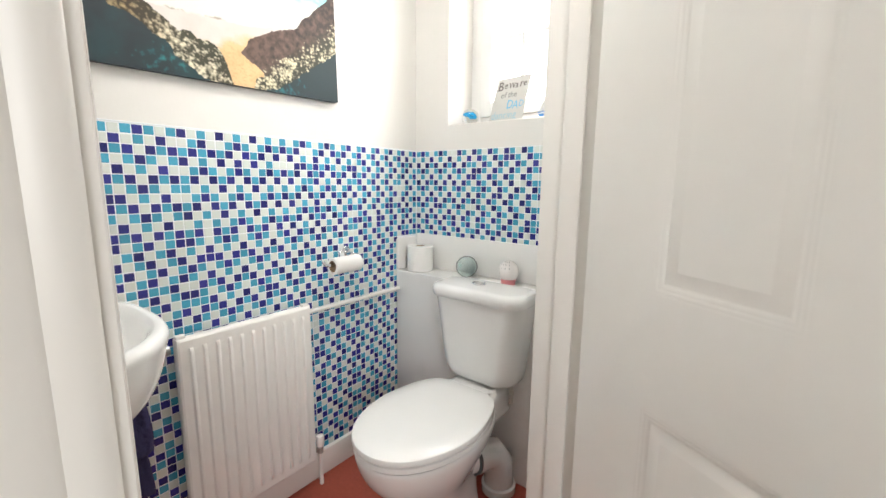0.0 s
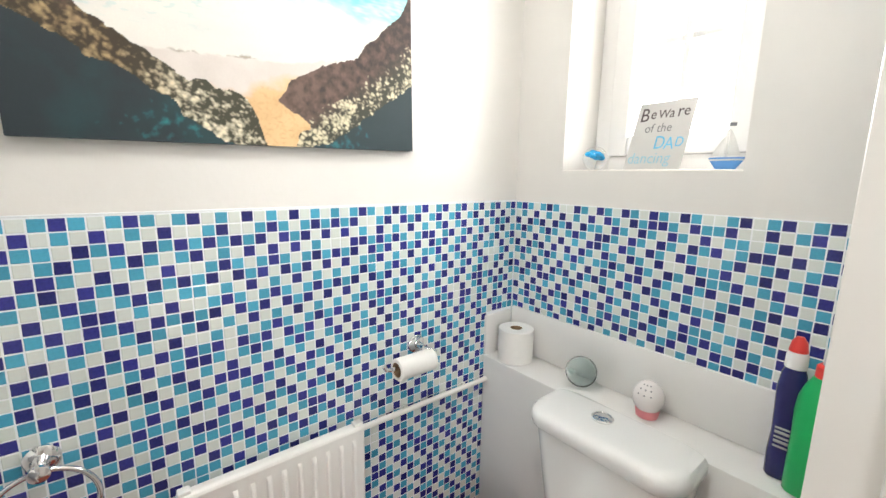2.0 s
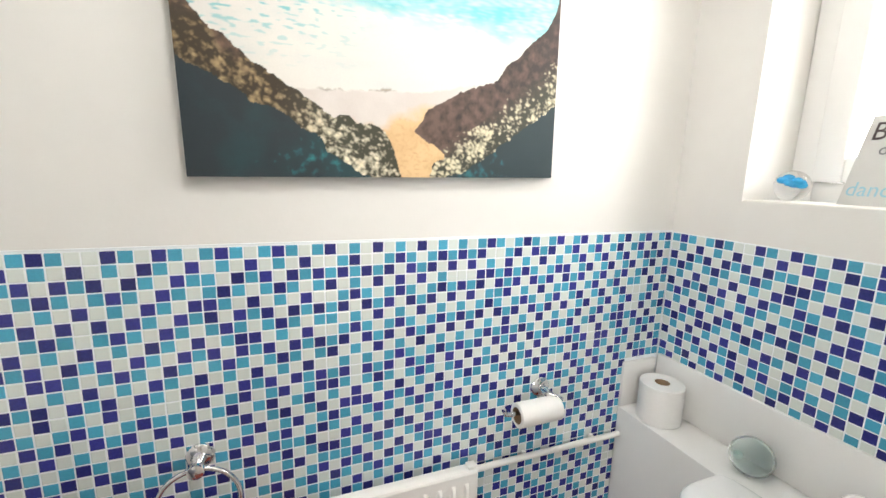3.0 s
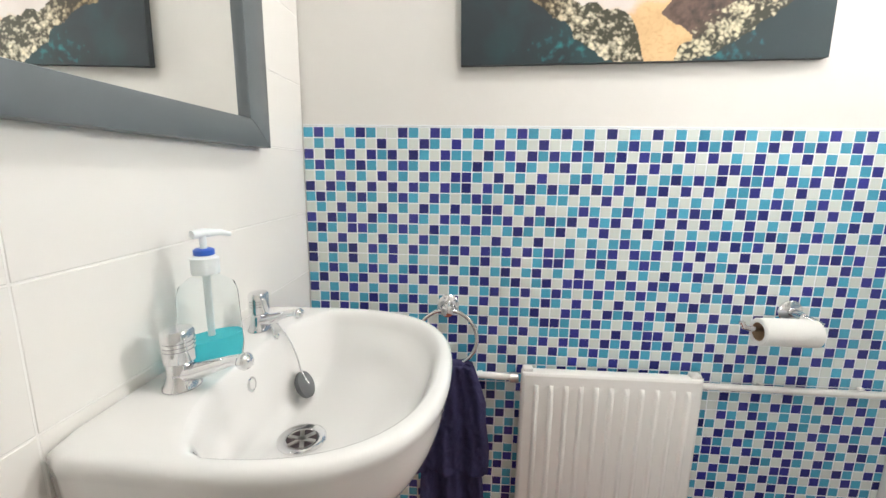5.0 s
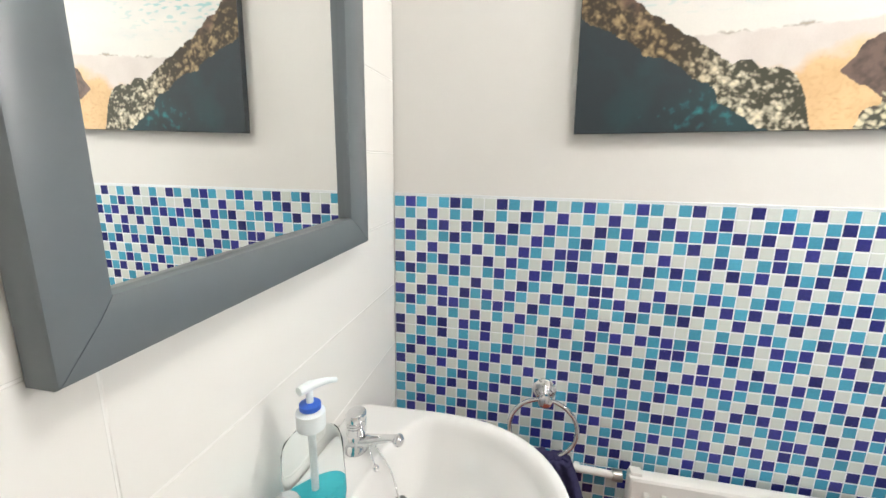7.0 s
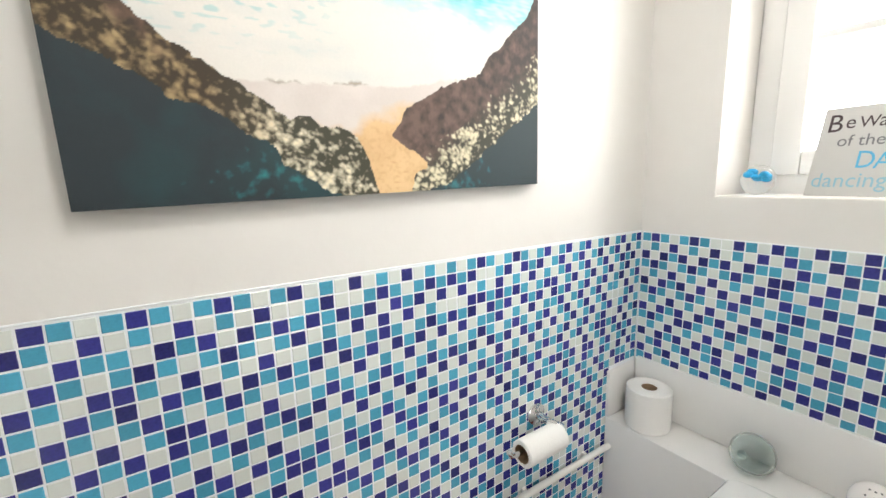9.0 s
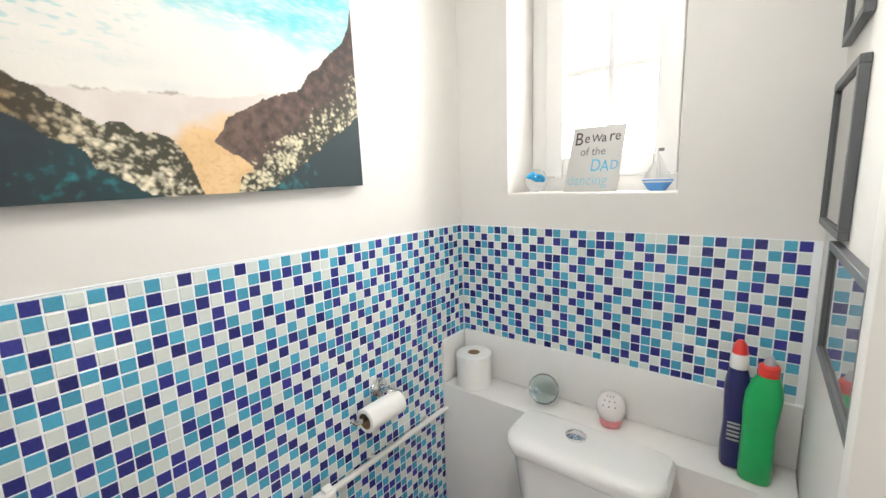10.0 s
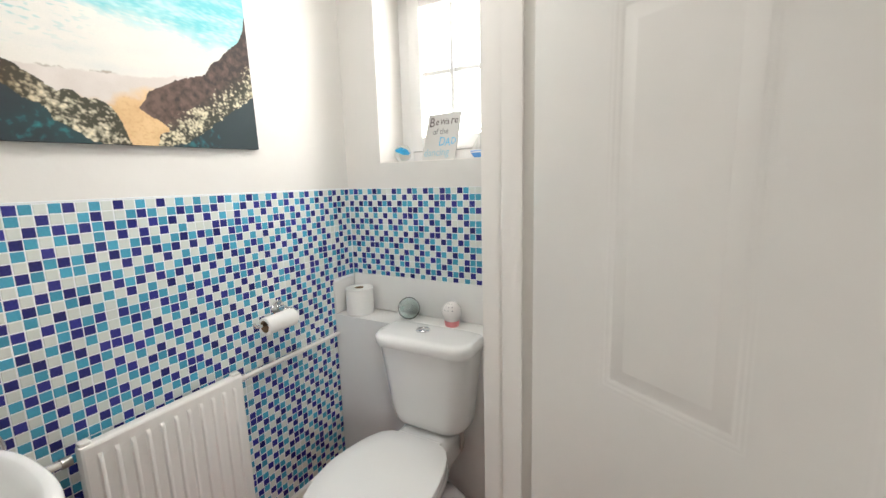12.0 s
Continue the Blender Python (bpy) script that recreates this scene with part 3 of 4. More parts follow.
W, F, B = 0.226, 0.224, BY - YB - 0.002
rings = [basin_ring(0.07, 0.04, 2, 0.07, B, 6, BZ - 0.200), basin_ring(0.095, 0.055, 2, 0.095, B, 6, BZ - 0.196), basin_ring(W - 0.085, F - 0.135, 2.1, W - 0.09, B, 7, BZ - 0.178), basin_ring(W - 0.044, F - 0.078, 2.1, W - 0.042, B, 7, BZ - 0.145),
         basin_ring(W - 0.018, F - 0.026, 2.4, W - 0.018, B, 12, BZ - 0.100), basin_ring(W - 0.008, F - 0.010, 2.5, W - 0.009, B, 15, BZ - 0.060), basin_ring(W - 0.002, F - 0.003, 2.55, W - 0.006, B, 16, BZ - 0.024), basin_ring(W, F, 2.55, W - 0.004, B, 16, BZ - 0.012),
         basin_ring(W - 0.0015, F - 0.0015, 2.55, W - 0.0055, B, 16, BZ - 0.006), basin_ring(W - 0.006, F - 0.006, 2.55, W - 0.010, B - 0.0015, 15, BZ - 0.0012), basin_ring(W - 0.011, F - 0.011, 2.55, W - 0.016, B - 0.004, 14, BZ),
         basin_ring(W - 0.018, F - 0.017, 2.55, W - 0.052, 0.070, 3.2, BZ - 0.0004), basin_ring(W - 0.023, F - 0.021, 2.55, W - 0.058, 0.066, 3.1, BZ - 0.003), basin_ring(W - 0.028, F - 0.026, 2.55, W - 0.064, 0.063, 3.0, BZ - 0.010), basin_ring(W - 0.035, F - 0.033, 2.55, W - 0.070, 0.060, 2.9, BZ - 0.028),
         basin_ring(W - 0.047, F - 0.046, 2.28, W - 0.080, 0.057, 2.8, BZ - 0.056, dx=0.002), basin_ring(W - 0.067, F - 0.066, 2.24, W - 0.094, 0.053, 2.6, BZ - 0.084, dx=-0.002), basin_ring(0.130, 0.118, 2.2, 0.128, 0.050, 2.5, BZ - 0.108, dx=-0.006), basin_ring(0.096, 0.085, 2.1, 0.095, 0.045, 2.3, BZ - 0.125, dx=-0.011),
         basin_ring(0.060, 0.056, 2.0, 0.060, 0.041, 2.1, BZ - 0.134, dx=-0.012), basin_ring(0.036, 0.034, 2.0, 0.036, 0.034, 2.0, BZ - 0.138, dx=-0.012), basin_ring(0.02, 0.02, 2.0, 0.02, 0.02, 2.0, BZ - 0.139, dx=-0.012)]
part("bowl", loft(eased(rings)), M_CERAMIC, basin, sharp=80)
part("pedestal", loft([basin_ring(0.085 * k, 0.05 * k, 2.2, 0.085 * k, B, 6, z) for z, k in ((0.0, 1.35), (0.02, 1.3), (0.10, 1.05), (0.40, 1.0), (0.62, 1.1), (0.721, 1.2))]), M_CERAMIC, basin)
waste = part("waste", lathe([(0.036, 0.0), (0.036, 0.003), (0.032, 0.0045), (0.022, 0.002), (0.022, -0.003), (0.0215, -0.003)], (BX - 0.012, BY, BZ - 0.138), 32, cap1=False), M_CHROME, basin, "chrome slotted waste")
# flat dark disc, the shade inside the waste is put into its colour
part("waste_hole", lathe([(0.0225, 0.0), (0.001, 0.0002)], (BX - 0.012, BY, BZ - 0.1375), 24), M_INK, waste)
bm = bmesh.new()
for a in (0, 60, 120):
    m = Matrix.Translation((BX - 0.012, BY, BZ - 0.1362)) @ Matrix.Rotation(radians(a + 20), 4, "Z")
    for v in bmesh.ops.create_cube(bm, size=1, matrix=m @ Matrix.Diagonal((0.044, 0.0065, 0.0016, 1)))["verts"]:
        pass
part("waste_cross", bm, M_DULL, waste)
bm = lathe([(0.0075, 0.0), (0.0105, 0.0), (0.011, 0.002), (0.0075, 0.003)], (0, 0, 0), 20, cap0=False, cap1=False)
over = Matrix.Translation((BX + 0.010, BY - 0.0605, BZ - 0.038)) @ Matrix.Rotation(radians(-80), 4, "X")
bmesh.ops.transform(bm, matrix=over, verts=bm.verts)
part("overflow_ring", bm, M_CHROME, basin, "chrome overflow ring")
# no real opening: a near-black disc paints the shade in the overflow
bm = lathe([(0.0085, 0.0), (0.001, 0.0005)], (0, 0, 0), 16)
bmesh.ops.transform(bm, matrix=over, verts=bm.verts)
part("overflow_hole", bm, M_DARK, basin)


def basin_tap(x, y, turn):
    """Pillar tap: flange, body, grooved head, spout with a ball end; built at the origin facing +y."""
    tap = thing("basin_tap", "chrome pillar tap with a grooved round head on the basin", "tap", "pair of basin taps")
    part("body", lathe([(0.026, 0.0), (0.026, 0.003), (0.021, 0.010), (0.018, 0.022), (0.0185, 0.036), (0.016, 0.040)], (0, 0, 0), 28), M_CHROME, tap)
    prof = [(0.0165, 0.040), (0.0215, 0.041), (0.0215, 0.048)]
    for k in range(3):
        z = 0.058 + k * 0.006
        prof += [(0.0215, z), (0.0195, z + 0.001), (0.0195, z + 0.0025), (0.0215, z + 0.0035)]
    prof += [(0.0215, 0.084), (0.019, 0.088), (0.010, 0.0895), (0.001, 0.090)]
    part("head", lathe(prof, (0, 0, 0), 32), M_CHROME, tap)
    part("spout", tube([(0, 0.004, 0.020), (0, 0.030, 0.026), (0, 0.060, 0.037), (0, 0.085, 0.046), (0, 0.100, 0.048)], [0.015, 0.0125, 0.0095, 0.0075, 0.0085], 18), M_CHROME, tap)
    part("spout_end", ball((0, 0.106, 0.046), 0.0125, 20, 12), M_CHROME, tap)
    return tap


TAPZ = BZ + 0.0005
tap = basin_tap(0, 0, 0)
tap.matrix_basis = pose(-0.730, -0.112, TAPZ, 0, 0, -4) @ Matrix.Diagonal((0.92, 0.80, 0.83, 1))
tap2 = copy_thing(tap, pose(-0.915, -0.110, TAPZ, 0, 0, -8) @ Matrix.Diagonal((0.94, 0.84, 0.86, 1)))

plug = thing("basin_plug", "dark rubber plug on a bead chain hanging into the basin", "plug", loc=(-0.92, 0.0, 0.79))
bm = lathe([(0.019, 0.0), (0.0225, 0.004), (0.0225, 0.010), (0.018, 0.013), (0.001, 0.0135)], (0, 0, 0), 28)
PLUG = Matrix.Translation((BX - 0.088, BY - 0.030, BZ - 0.094)) @ Matrix.Rotation(radians(-62), 4, "X")
bmesh.ops.transform(bm, matrix=PLUG, verts=bm.verts)
part("stopper", bm, M_RUBBER, plug)
bm = bmesh.new()
a, b = Vector((-0.912, -0.088, TAPZ + 0.022)), PLUG @ Vector((0, 0, 0.014))
for k in range(40):
    f = k / 39
    p = a.lerp(b, f)
    p.z -= 0.012 * math.sin(math.pi * f)
    p.y += 0.022 * math.sin(math.pi * min(1, f * 1.1)) * (1 - f)
    ball(p, 0.0019, 8, 5, bm=bm)
part("bead_chain", bm, M_CHROME, plug, "chrome bead chain")
bm = bmesh.new()
for k in range(16):
    f = k / 15
    ball((-0.905 + 0.026 * f, -0.088 + 0.022 * f, TAPZ + 0.022 - 0.018 * f - 0.006 * math.sin(math.pi * f)), 0.0019, 8, 5, bm=bm)
ball((-0.876, -0.064, TAPZ + 0.0045), 0.005, 12, 8, bm=bm)
part("chain_stay", bm, M_CHROME, plug, "chrome chain stay")

# soap bottle between the taps
soap = thing("soap_bottle", "clear pump bottle a third full of turquoise liquid soap", "soap bottle", loc=(-0.845, -0.105, BZ))
SC = (-0.787, -0.108, BZ + 0.0005)


def oval(rows, seg=36):
    """Flat bottle section, turned a little on the basin's deck."""
    c, q = math.cos(radians(-36)), math.sin(radians(-36))
    out = []
    for z, w, d in rows:
        w, d, r = w * (0.92 if w > 0.02 else 1), d * (0.95 if w > 0.02 else 1), []
        for t in [2 * math.pi * i / seg for i in range(seg)]:
            px, py = w * math.copysign(abs(math.cos(t)) ** 0.8, math.cos(t)), d * math.copysign(abs(math.sin(t)) ** 0.8, math.sin(t))
            r.append((SC[0] + c * px - q * py, SC[1] + q * px + c * py, SC[2] + z * 0.86))
        out.append(r)
    return loft(out)


body = part("body", oval([(0.0, 0.036, 0.019), (0.004, 0.040, 0.022), (0.03, 0.043, 0.024), (0.08, 0.041, 0.024), (0.115, 0.040, 0.023), (0.130, 0.036, 0.021), (0.140, 0.024, 0.017), (0.144, 0.015, 0.014), (0.150, 0.014, 0.014)]), M_PLASTIC, soap)
body.visible_shadow = True
part("liquid", oval([(0.0025, 0.034, 0.018), (0.006, 0.038, 0.020), (0.03, 0.0415, 0.0225), (0.048, 0.0410, 0.0225)]), M_SOAP, soap, "turquoise liquid soap")
collar = part("collar", lathe([(0.0165, 0.1273), (0.017, 0.1290), (0.017, 0.1479), (0.012, 0.1514)], SC, 24), M_PUMP, soap, "white screw collar")
part("collar_ring", lathe([(0.0115, 0.1514), (0.0125, 0.1522), (0.0125, 0.1582), (0.010, 0.1600)], SC, 24), M_BLUECAP, soap, "blue plastic ring")
part("pump_stem", lathe([(0.0042, 0.1600), (0.0042, 0.1772)], SC, 14), M_PUMP, soap)
part("pump_head", tube([(SC[0] + 0.012, SC[1] - 0.006, SC[2] + 0.1789), (SC[0] - 0.002, SC[1], SC[2] + 0.1797), (SC[0] - 0.018, SC[1] + 0.012, SC[2] + 0.1789), (SC[0] - 0.030, SC[1] + 0.019, SC[2] + 0.1746)], [0.0055, 0.0062, 0.0042, 0.0032], 12), M_PUMP, soap)
part("dip_tube", tube([(SC[0], SC[1], SC[2] + 0.1290), (SC[0], SC[1], SC[2] + 0.0421)], 0.0045, 10), M_PUMP, soap)

# ---- framed mirror over the basin ----
MX0, MX1, MZ0, MZ1 = -1.050, -0.566, 1.217, 1.86
MYF = -0.138
mirror = thing("wall_mirror", "mirror in a wide slate grey painted wooden frame", "mirror", loc=(-0.81, YB, 1.166))
FWS = (0.047, 0.047, 0.058, 0.045)     # widths of the bottom rail, top rail and the two stiles
for name, quad in (("frame_rail", (MX0, MX1, MZ0, MZ0, 0)), ("frame_rail", (MX0, MX1, MZ1, MZ1, 1)), ("frame_stile", (MX0, MX0, MZ0, MZ1, 2)), ("frame_stile", (MX1, MX1, MZ0, MZ1, 3))):
    k = quad[4]
    FW = FWS[k]
    prof = [(0.0, YB + 0.002), (0.0, MYF - 0.003), (0.0012, MYF - 0.0006), (0.003, MYF), (FW - 0.014, MYF - 0.0015), (FW - 0.003, MYF - 0.004), (FW - 0.0008, MYF - 0.005), (FW, MYF - 0.007), (FW, YB + 0.002)]
    ends = []
    for e in (0, 1):
        r = []
        for o, y in prof:
            g = o / FW * (FWS[2 + e] if k < 2 else FWS[e]) + 0.0004
            x = (MX0 + g if e == 0 else MX1 - g) if k < 2 else (MX0 + o if k == 2 else MX1 - o)
            z = (MZ0 + o if k == 0 else MZ1 - o) if k < 2 else (MZ0 + g if e == 0 else MZ1 - g)
            r.append((x, y, z))
        ends.append(r)
    part(name, loft(ends), M_GREYFRAME, mirror)
part("mirror_glass", box(MX0 + FWS[2] + 0.0005, MX1 - FWS[3] - 0.0005, YB + 0.004, MYF - 0.016, MZ0 + FWS[0] + 0.0005, MZ1 - FWS[1] - 0.0005), M_MIRROR, mirror, "clear silvered mirror glass", smooth=False)

# ---- canvas of a beach between cliffs ----
CY0, CY1, CZ0, CZ1, CXF = 0.205, 0.967, 1.416, 1.925, XM + 0.016
canvas = thing("canvas_print", "canvas print of a turquoise sea and sandy cove between dark cliffs", "picture", loc=(XM, 0.586, 1.416))
part("stretcher", box(PX + 0.001, CXF - 0.0015, CY0, CY1, CZ0, CZ1, 0.002), mat("canvas_side", (0.070, 0.082, 0.088), 0.7, scale=80, vary=0.25), canvas, "dark painted canvas edge")


def curve(x, knots):
    for (x0, y0), (x1, y1) in zip(knots, knots[1:]):
        if x <= x1:
            f = max(0.0, (x - x0) / (x1 - x0))
            return y0 + (y1 - y0) * f
    return knots[-1][1]


def mixc(a, b, f):
    f = min(1.0, max(0.0, f))
    return tuple(p + (q - p) * f for p, q in zip(a, b))


def boulders(u, v, scale):
    """Lit tops of heaped stones: 0 in the gaps to 1 on the tops."""
    near, far = noise.voronoi(Vector(((u * 0.85 - v * 0.5) * scale, (u * 0.5 + v * 0.85) * scale * 1.5, 3.3)))[0][:2]
    return min(1.0, max(0.0, (far - near) * 1.6))


def scenery(u, v):
    """Colour of the print at u across and v up, both in widths of the picture."""
    n1 = noise.fractal(Vector((u * 9, v * 9, 1.7)), 1.0, 2.0, 5)
    n2 = noise.fractal(Vector((u * 42, v * 42, 4.1)), 0.9, 2.0, 4)
    n3 = noise.noise(Vector((u * 120, v * 120, 8.3)))
    n4 = noise.noise(Vector((u * 40 + v * 8, v * 150, 2.2)))
    n6 = noise.noise(Vector((u * 5, v * 30, 9.1)))
    wob = 0.006 * n1 + 0.006 * n2
    left = curve(u, [(0.0, 0.47), (0.03, 0.38), (0.064, 0.335), (0.103, 0.316), (0.151, 0.268), (0.196, 0.238), (0.238, 0.212), (0.269, 0.192), (0.293, 0.181), (0.335, 0.148), (0.352, 0.158), (0.372, 0.155), (0.388, 0.138), (0.43, 0.138), (0.468, 0.124), (0.490, 0.075), (0.502, 0.03), (0.512, 0.0), (0.52, -0.5), (1.0, -0.6)])
    if v + wob < left:
        shade = curve(u, [(0.0, 0.267), (0.052, 0.237), (0.113, 0.203), (0.145, 0.178), (0.195, 0.164), (0.222, 0.148), (0.25, 0.125), (0.306, 0.098), (0.314, 0.068), (0.349, 0.046), (0.395, 0.02), (0.43, 0.0), (0.5, -0.1), (1.0, -0.6)])
        d = v - shade + 0.006 * n1 + 0.008 * n2
        if d > 0:
            top = 0.6 * boulders(u, v, 34) + 0.4 * boulders(u + 0.3, v, 70)
            grain = 0.8 * n2 + 0.5 * n3
            rust = mixc((0.055, 0.040, 0.026), (0.40, 0.29, 0.15), top * 1.1 - 0.12 + grain * 0.8 + 0.5 * n1 - d * 2.0)
            pale = mixc((0.060, 0.058, 0.040), (0.80, 0.72, 0.54), top * 1.3 - 0.26 + grain * 0.9 + 0.6 * n1 - max(0.0, d - 0.05) * 5)
            brown = mixc((0.060, 0.042, 0.034), (0.17, 0.105, 0.070), 0.4 + n2)
            return mixc(mixc(rust, brown, (d - 0.075) * 22 + 1.5 * n1), pale, (u - 0.20) * 7)
        teal = mixc((0.030, 0.040, 0.047), (0.026, 0.058, 0.066), 0.35 + 0.8 * n1 + (u - 0.2) * 2)
        return mixc(teal, (0.03, 0.24, 0.25), (0.22 - abs(u - 0.30) * 5 - abs(v - 0.045) * 9 + 0.9 * n2) * 0.9)
    right = curve(u, [(0.0, -0.6), (0.545, -0.2), (0.550, 0.132), (0.593, 0.178), (0.64, 0.208), (0.68, 0.230), (0.721, 0.250), (0.799, 0.270), (0.826, 0.318), (0.865, 0.345), (0.904, 0.383), (0.96, 0.431), (0.985, 0.48), (1.0, 0.54)])
    low = curve(u, [(0.0, 9), (0.548, 9), (0.549, 0.125), (0.585, 0.099), (0.635, 0.068), (0.64, -1), (1.0, -1)])
    foot = curve(u, [(0.0, -1), (0.588, -1), (0.592, 0.005), (0.604, 0.041), (0.620, 0.050), (0.635, 0.055), (0.64, 1.0), (1.0, 1.0)])
    if v + wob < right and (v + wob > low or v + wob < foot):
        band = curve(u, [(0.55, 0.03), (0.62, 0.075), (0.68, 0.124), (0.793, 0.199), (0.982, 0.345), (1.0, 0.36)])
        base = curve(u, [(0.55, -0.03), (0.62, 0.0), (0.70, 0.018), (0.818, 0.088), (0.987, 0.215), (1.0, 0.23)])
        rock = mixc((0.052, 0.040, 0.038), (0.150, 0.098, 0.078), 0.35 + 0.8 * n2 + (0.35 - (u - 0.60) * 1.6))
        if v + 0.02 * n1 > band:
            return rock
        if v + 0.012 * n1 + 0.008 * n2 > base:
            depth = (band - v) / max(0.02, band - base)
            lit = boulders(u, v, 52) * 1.1 - 0.34 + 0.9 * n1 + 0.9 * n2 + 0.6 * n3 - max(0.0, 0.45 - depth) * 1.6
            return mixc(mixc(rock, (0.055, 0.055, 0.042), depth * 1.5), (0.66, 0.60, 0.42), lit)
        return mixc((0.030, 0.048, 0.055), (0.03, 0.20, 0.23), 0.30 - abs(u - 0.72) * 5 - v * 2 + 0.8 * n2)
    sand = mixc((0.70, 0.49, 0.26), (0.60, 0.39, 0.20), 0.2 + n1 + max(0, n3))
    sand = mixc(sand, (0.42, 0.17, 0.08), (n4 - 0.25) * 3 * max(0.0, 1 - abs(u - 0.545) * 22) * max(0.0, 1 - abs(v - 0.045) * 25))
    wet = mixc((0.60, 0.545, 0.51), (0.66, 0.61, 0.575), 0.5 + n1)
    foam = mixc((0.70, 0.675, 0.63), (0.61, 0.62, 0.60), 0.3 + 0.8 * n6 + 0.5 * n1)
    sea = mixc((0.16, 0.50, 0.55), (0.48, 0.66, 0.66), 0.30 + 0.8 * n6 + 0.6 * n4)
    dash = min(1.0, max(0.0, (n4 - 0.24) * 6))
    streak = mixc(foam, (0.20, 0.50, 0.52), dash * min(1.0, max(0.05, (0.50 - u) * 4)) * min(1.0, max(0.0, (v - 0.25) * 7)))
    col = mixc(sand, wet, (v - 0.150 + 0.03 * n1 + 0.03 * min(1.0, max(0.0, (0.51 - u) * 16))) * 45)
    tide = v - curve(u, [(0.0, 0.212), (0.23, 0.213), (0.33, 0.215), (0.43, 0.221), (0.60, 0.229), (0.68, 0.25), (1.0, 0.28)]) + 0.004 * n2
    col = mixc(col, mixc((0.36, 0.32, 0.27), streak, abs(tide) * 190 + 0.35 - 2.2 * n1 + max(0, -n3) * 2), (tide + 0.004) * 200)
    return mixc(col, sea, (v - curve(u, [(0.0, 0.44), (0.44, 0.395), (0.64, 0.392), (0.88, 0.378), (1.0, 0.37)]) + 0.025 * n1 + 0.020 * n6 + 0.02 * n4) * 26)


def print_face():
    nu, nv = 460, 306
    width, height = CY1 - CY0, CZ1 - CZ0
    verts = [(CXF, CY0 + width * i / nu, CZ0 + height * j / nv) for j in range(nv + 1) for i in range(nu + 1)]
    faces = [(j * (nu + 1) + i, j * (nu + 1) + i + 1, (j + 1) * (nu + 1) + i + 1, (j + 1) * (nu + 1) + i) for j in range(nv) for i in range(nu)]
    me = bpy.data.meshes.new("print_face")
    me.from_pydata(verts, [], faces)
    col = me.color_attributes.new("print", "FLOAT_COLOR", "POINT")
    flat = np.ones((len(verts), 4), dtype=np.float32)
    for k in range(len(verts)):
        flat[k, :3] = scenery((k % (nu + 1)) / nu, (k // (nu + 1)) / nv * height / width)
    col.data.foreach_set("color", flat.ravel())
    m = mat("printed_canvas", (1, 1, 1), 0.62, scale=300, vary=0.06, bump=0.15, bump_scale=1400, spec=0.3)
    n = m.node_tree
    at = n.nodes.new("ShaderNodeAttribute")
    at.attribute_name = "print"
    mixer = [x for x in n.nodes if x.bl_idname == "ShaderNodeMix"][0]
    n.links.new(at.outputs["Color"], mixer.inputs["A"])
    me.materials.append(m)
    ob = new("print_face", me)
    ob.parent, ob.matrix_parent_inverse = canvas, Matrix.Translation(canvas.location).inverted()
    return ob


print_face()
canvas.rotation_euler = (radians(1.1), 0, 0)

# ---- towel ring and towel ----
ring_holder = thing("towel_ring", "chrome towel ring on a round wall plate", "towel ring", loc=(XM, 0.186, 0.86))
RC = (XM + 0.045, 0.186, 0.784)
bm = lathe([(0.026, 0.001), (0.026, 0.006), (0.022, 0.010), (0.013, 0.013), (0.012, 0.040), (0.015, 0.046), (0.015, 0.056), (0.009, 0.060), (0.001, 0.061)], (0, 0, 0), 28)
bmesh.ops.transform(bm, matrix=Matrix.Translation((XM, 0.186, 0.856)) @ Matrix.Rotation(radians(90), 4, "Y"), verts=bm.verts)
part("wall_plate", bm, M_CHROME, ring_holder)
bm = bmesh.new()
RT = [(RC[0], RC[1] + 0.072 * math.sin(2 * math.pi * i / 48), RC[2] + 0.072 * math.cos(2 * math.pi * i / 48)) for i in range(49)]
tube(RT, 0.0048, 12, bm=bm)
part("ring", bm, M_CHROME, ring_holder)


def hanging_towel():
    """Two layers hung through the ring: a long one and a shorter one in front, both with soft folds."""
    bm = bmesh.new()
    for fx, depth, z_end, wide, ph in ((0.000, 0.015, 0.300, 0.080, 0.0), (0.017, 0.011, 0.432, 0.089, 1.3)):
        n, m, rows = 150, 84, []
        for j in range(m):
            f = j / (m - 1)
            z = 0.724 + 0.006 * (fx == 0) - (0.724 - z_end) * f
            half = 0.052 + (wide - 0.052) * min(1, f * 3.0) + 0.004 * math.sin(f * 8 + ph)
            cy = 0.196 + 0.010 * f
            r = []
            for i in range(n):
                a = 2 * math.pi * i / n
                q = math.cos(a)
                wave = 0.0085 * math.sin(q * 7.5 + 1.6 * f + ph) * (0.5 + 0.5 * f) + 0.0028 * math.sin(q * 17 - 2.5 * f + ph) + 0.0030 * noise.noise(Vector((q * 10, f * 18, ph))) + 0.0022 * noise.noise(Vector((half * q * 170, z * 170, ph + math.sin(a)))) + 0.0014 * noise.noise(Vector((half * q * 420, z * 420, ph)))
                end = 0.004 * noise.noise(Vector((q * 5, ph, 2.0))) if j == m - 1 else 0.0
                r.append((RC[0] + fx + wave + depth * math.copysign(abs(math.sin(a)) ** 0.6, math.sin(a)) * (0.55 if j in (0, m - 1) else 1.0), cy + half * q, z + end - (0.010 * q * q if j == 0 else 0)))
            rows.append(r)
        loft(rows, bm=bm)
    return bm


towel = tagged(part("hand_towel", hanging_towel(), M_TOWEL, sharp=70), "navy terry hand towel folded through the towel ring", "towel")

